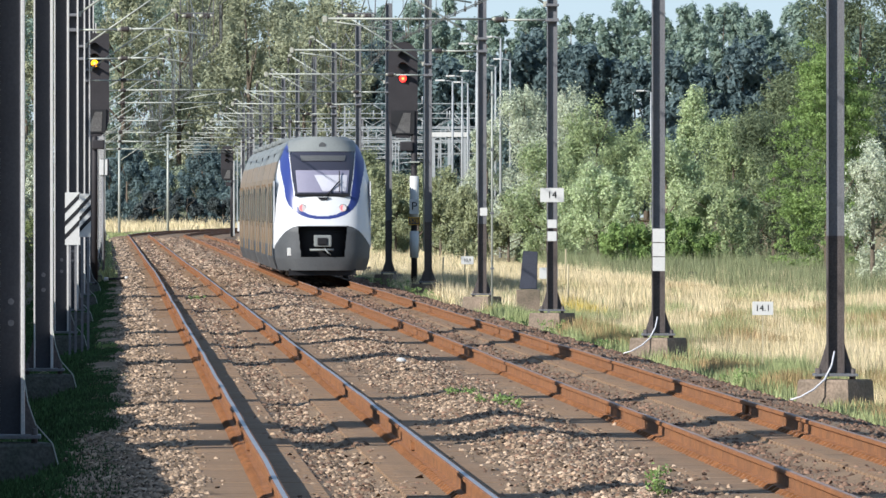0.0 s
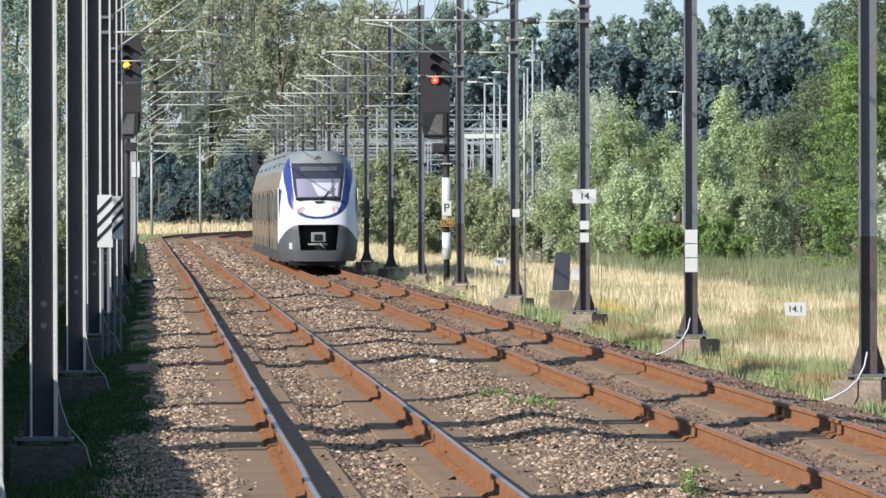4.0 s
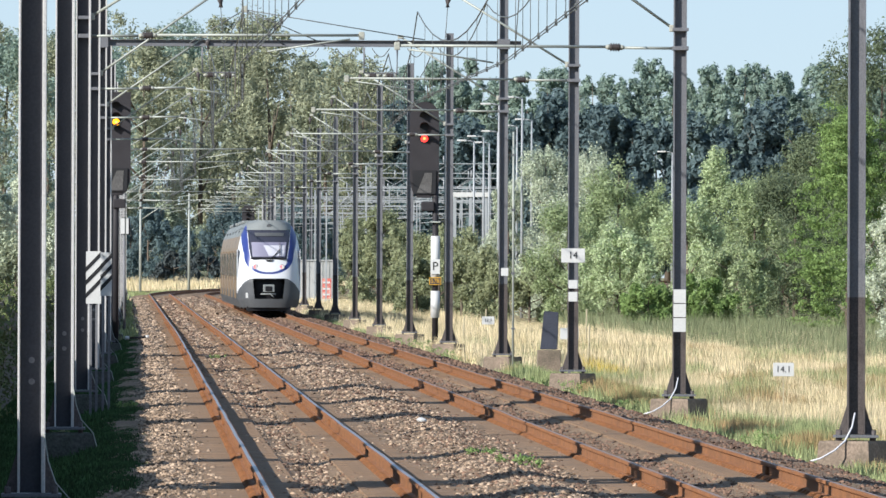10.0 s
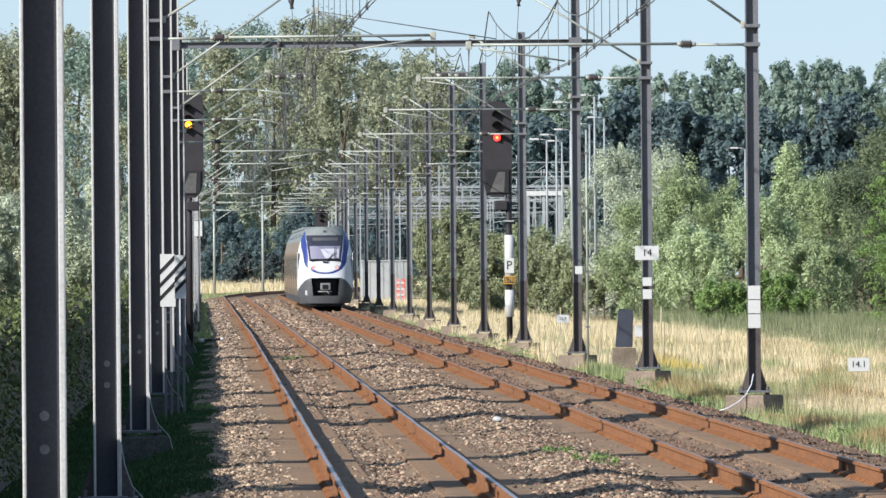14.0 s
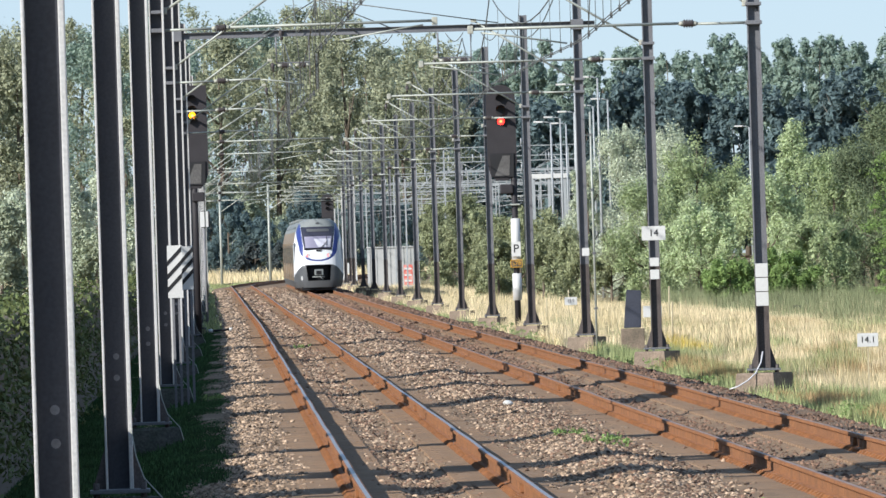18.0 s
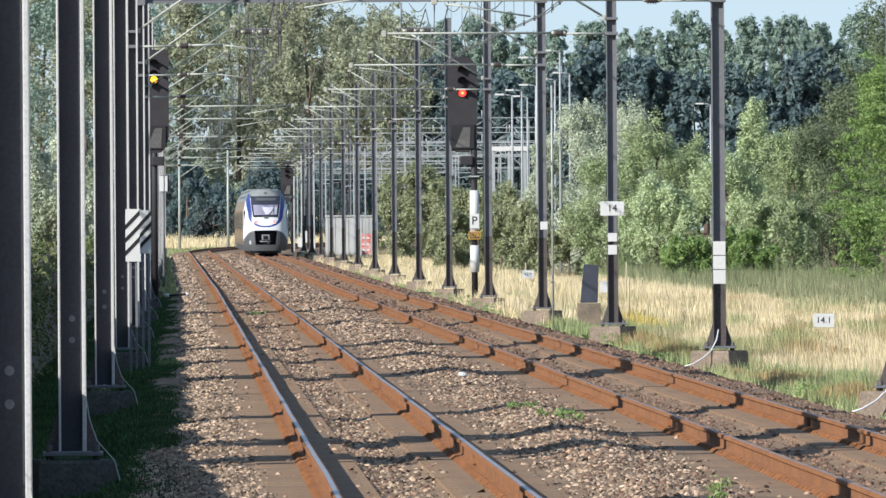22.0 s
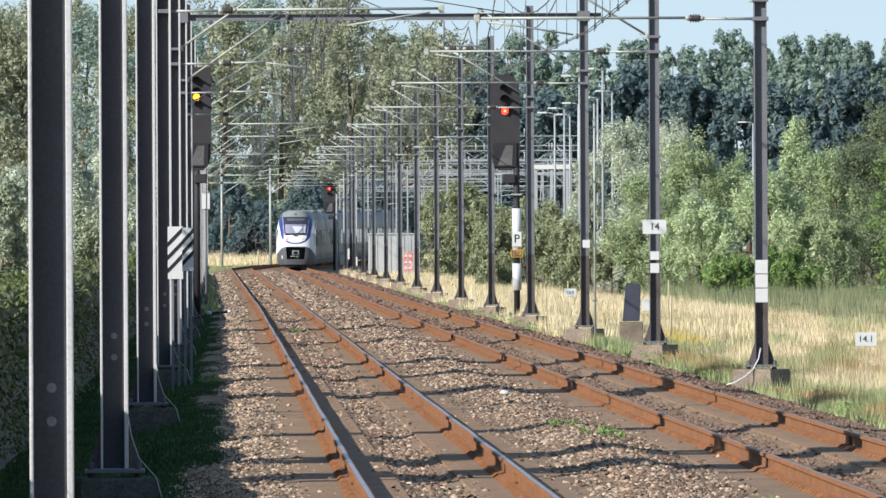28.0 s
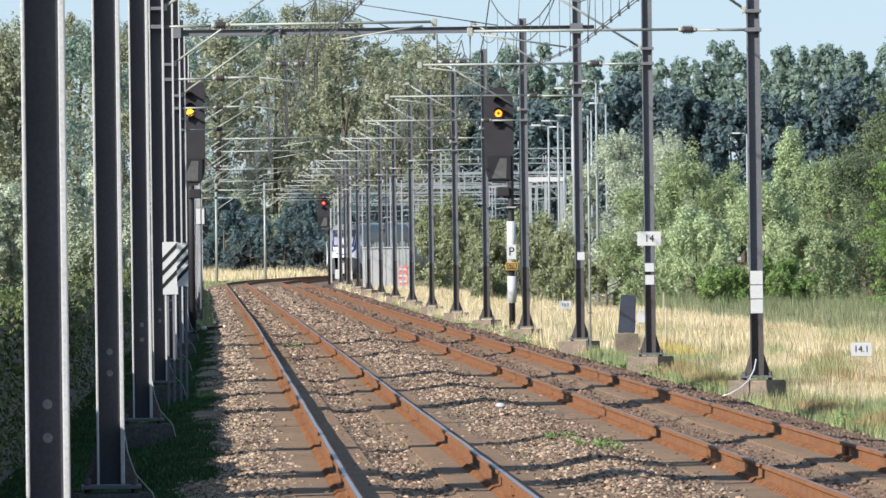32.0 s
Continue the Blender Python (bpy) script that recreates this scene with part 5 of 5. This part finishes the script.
def side_shell(car, y0, y1, open_end):
    """Walls and roof of a car from y0 to y1; with an end on it the walls begin where the end's edge lies."""
    zs = [BASE, 0.6, 1.0, 1.7, 2.4, 3.0, 3.5, 3.9, 4.1, ROOF]
    rim = [(-half(z), z) for z in zs] + [(half(z), z) for z in reversed(zs)]
    verts, faces, ids = [], [], []
    for x, z in rim:
        verts.append((x, y0 + (sweepback(1.0, z) if open_end else 0.0), z))
    for x, z in rim:
        verts.append((x, y1, z))
    n = len(rim)
    for i in range(n - 1):
        faces.append((i, i + 1, n + i + 1, n + i))
        z = (rim[i][1] + rim[i + 1][1]) / 2
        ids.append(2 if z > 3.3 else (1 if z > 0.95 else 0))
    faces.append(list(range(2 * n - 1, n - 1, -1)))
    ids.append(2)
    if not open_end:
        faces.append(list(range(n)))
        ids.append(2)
    part("shell", mesh_from("shell", verts, faces, (M_TDARK, M_TSIDE_DIM, M_TGREY), ids), None, car)


def running_gear(car, ys):
    for y in ys:
        b = part("bogie_frame", boxed((-1.15, y - 1.5, 0.35), (1.15, y + 1.5, 0.7), 0.06), M_TBLACK, car)
        for dy in (-1.1, 1.1):
            for x in (-0.75, 0.75):
                part("wheel", tube(((x - 0.06, y + dy, 0.425), (x + 0.06, y + dy, 0.425)), 0.42, 24), M_TDARK, b)


def fit_out(car, y0, y1):
    """Windows and doors along both sides."""
    for s in (-1, 1):
        y = y0 + 1.0
        k = 0
        while y + 1.6 < y1:
            if k % 3 == 2:
                door = part("door", boxed((s * 1.425 - 0.02, y, 0.65), (s * 1.425 + 0.02, y + 1.3, 2.85), 0.01), M_TSIDE_DIM, car, "yellow sliding door")
                part("door_pane", boxed((s * 1.448 - 0.006, y + 0.2, 1.5), (s * 1.448 + 0.006, y + 1.1, 2.6)), M_TWINDOW, door)
                y += 1.8
            else:
                part("side_window", boxed((s * 1.424 - 0.012, y, 1.65), (s * 1.424 + 0.012, y + 1.5, 2.75), 0.01), M_TWINDOW, car)
                y += 1.9
            k += 1


def end_car():
    car = thing("train_car", "white and blue end car of a commuter train seen from behind", "train car", group="cars of the train")
    end_skin(car)
    side_shell(car, 0.0, 18.6, True)
    fit_out(car, 3.0, 18.0)
    running_gear(car, (4.0, 17.0))
    for s in (-1, 1):
        part("white_flank", boxed((s * 1.428 - 0.015, 0.95, 0.9), (s * 1.428 + 0.015, 2.2, 2.9), 0.01), M_TWHITE, car)
        x = s * 0.60
        y = sweepback(0.42, 2.12) - 0.04
        lens = part("tail_lamp", tube(((x, y, 2.10), (x, y + 0.05, 2.10)), 0.10, 20), M_TLENS, car, "pale round tail lamp with a red crescent")
        ring = [(0.085 * math.cos(a), 0.085 * math.sin(a)) for a in (math.pi * (0.5 + i / 12) for i in range(13))]
        bow = [(0.035 * math.cos(a) + 0.012, 0.085 * math.sin(a)) for a in (math.pi * (1.5 - i / 12) for i in range(1, 12))]
        part("lit_crescent", prism(bmesh.new(), [(x + p, 2.10 + q) for p, q in ring + bow], y - 0.006, y - 0.002), M_TAIL, lens, "lit red crescent")
        part("lamp_rim", tube(((x, y + 0.012, 2.10), (x, y + 0.05, 2.10)), 0.118, 20), M_TGREY, car)
    glass = lambda z: sweepback(0.0, z)
    part("screen_rim", prism(bmesh.new(), ((-0.78, 2.45), (0.78, 2.45), (0.79, 2.52), (-0.79, 2.52)), glass(2.48) - 0.02, glass(2.48) + 0.05), M_TBLACK, car)

    def pane(name, pts, material, lift):
        """A four-cornered sheet that follows the bowed windscreen."""
        (xa, za), (xb, zb), (xc, zc), (xd, zd) = pts
        verts, faces = [], []
        for j in range(7):
            for i in range(9):
                u, v = i / 8, j / 6
                x = (xa + (xb - xa) * u) * (1 - v) + (xd + (xc - xd) * u) * v
                z = (za + (zb - za) * u) * (1 - v) + (zd + (zc - zd) * u) * v
                verts.append((x, sweepback(x / half(z), z) - lift, z))
        faces = [(j * 9 + i, j * 9 + i + 1, j * 9 + i + 10, j * 9 + i + 9) for j in range(6) for i in range(8)]
        part(name, mesh_from(name, verts, faces, (material,), smooth=True), None, car)

    pane("sun_blind", ((-0.74, 2.56), (0.74, 2.56), (0.80, 3.22), (-0.80, 3.22)), M_TBLIND, 0.012)
    # Pale sheet coloured as a reflection, laid over the glass.
    pane("bright_reflection", ((0.0, 2.60), (0.70, 2.60), (0.74, 3.08), (-0.25, 3.08)), M_TREFLECTION, 0.03)
    pane("destination_display", ((-0.62, 3.50), (0.66, 3.50), (0.70, 3.66), (-0.66, 3.66)), M_TDARK, 0.012)
    bm = bmesh.new()
    rod(bm, ((0.10, glass(2.5) - 0.06, 2.46), (0.52, glass(2.9) - 0.05, 2.92)), 0.018, 6)
    rod(bm, ((0.50, glass(2.6) - 0.05, 2.58), (0.50, glass(3.2) - 0.05, 3.20)), 0.015, 6)
    part("wiper", bm, M_TBLACK, car)
    part("wiper_motor", prism(bmesh.new(), ((-0.16, 2.42), (-0.08, 2.34), (0.12, 2.34), (0.2, 2.42)), glass(2.4) - 0.06, glass(2.4) + 0.05), M_TBLACK, car)
    part("roof_lamp", tube(((0.0, glass(3.95) - 0.02, 3.95), (0.0, glass(3.95) + 0.08, 3.95)), 0.10, 20), M_TDARK, car)
    c = part("coupler", boxed((-0.26, -0.05, 0.95), (0.26, 0.5, 1.30), 0.04), M_TGREY, car, "grey automatic coupler")
    part("coupler_face", boxed((-0.16, -0.09, 1.0), (0.14, -0.045, 1.22), 0.03), M_TBLACK, c)
    part("coupler_bar", tube(((-0.38, 0.0, 0.86), (0.32, 0.02, 0.86)), 0.035), M_TGREY, c)
    part("hose", tube(((0.05, -0.05, 0.9), (0.15, -0.08, 0.78), (0.24, -0.05, 0.72)), 0.025), M_TGREY, c)
    part("step_plate", boxed((-1.05, sweepback(0.75, 0.8) - 0.03, 0.68), (-0.80, sweepback(0.65, 0.8) + 0.02, 0.92), 0.02), M_WHITE, car, "pale step plate")
    part("snow_guard", boxed((-1.0, 0.35, 0.10), (1.0, 0.42, 0.30), 0.01), M_TBLACK, car)
    return car


def mid_car():
    car = thing("train_car", "yellow and grey middle car of a commuter train", "train car", group="cars of the train")
    side_shell(car, 0.5, 15.6, False)
    fit_out(car, 1.0, 15.4)
    running_gear(car, (2.0,))
    part("gangway", boxed((-1.2, 0.0, 0.6), (1.2, 0.5, 3.8), 0.05), M_TBLACK, car, "black gangway bellows")
    part("roof_unit", boxed((-1.0, 2.0, 4.12), (1.0, 9.0, 4.28), 0.05), M_TGREY, car)
    return car


CARS = [(end_car(), 0.0, 18.6)]
first_mid = mid_car()
CARS.append((first_mid, 18.7, 15.6))
for k in range(1, 5):
    CARS.append((copy_thing(first_mid, Matrix()), 18.7 + 15.7 * k, 15.6))


def lift(d):
    """Height added to the train alone, fitted to the camera's view."""
    u = min(1.0, max(0.0, (d - 480.0) / 200.0))
    v = min(1.0, max(0.0, (d - 840.0) / 50.0))
    return 0.07 - 0.11 * u + 0.05 * v


def motions():
    """The train runs away from the camera and round the bend, each car following the track."""
    for flap, (way, at) in LAMP_FLAPS:
        home = flap.matrix_basis.copy()
        shut, swung = home, home @ pose(0, 0, 0, -84)
        a, b = (shut, swung) if way == "opens" else (swung, shut)
        walk(flap, [(0.0, a), (at - 0.15, a), (at + 0.15, b), (32.0, b)])
    for car, lead, length in CARS:
        rows = []
        for k in range(0, 65):
            t = k * 0.5
            d = 351.0 + 18.8 * t + lead
            # Cars run 8 cm left of the track axis to fit the view.
            a, b = line(d, GAP - 0.08, lift(d)), line(d + length, GAP - 0.08, lift(d + length))
            turn = math.degrees(math.atan2(-(b.x - a.x), b.y - a.y))
            tip = math.degrees(math.atan2(b.z - a.z, length))
            rows.append((t, Matrix.Translation(a) @ pose(0, 0, 0, tip, 0, turn)))
        walk(car, rows)


motions()
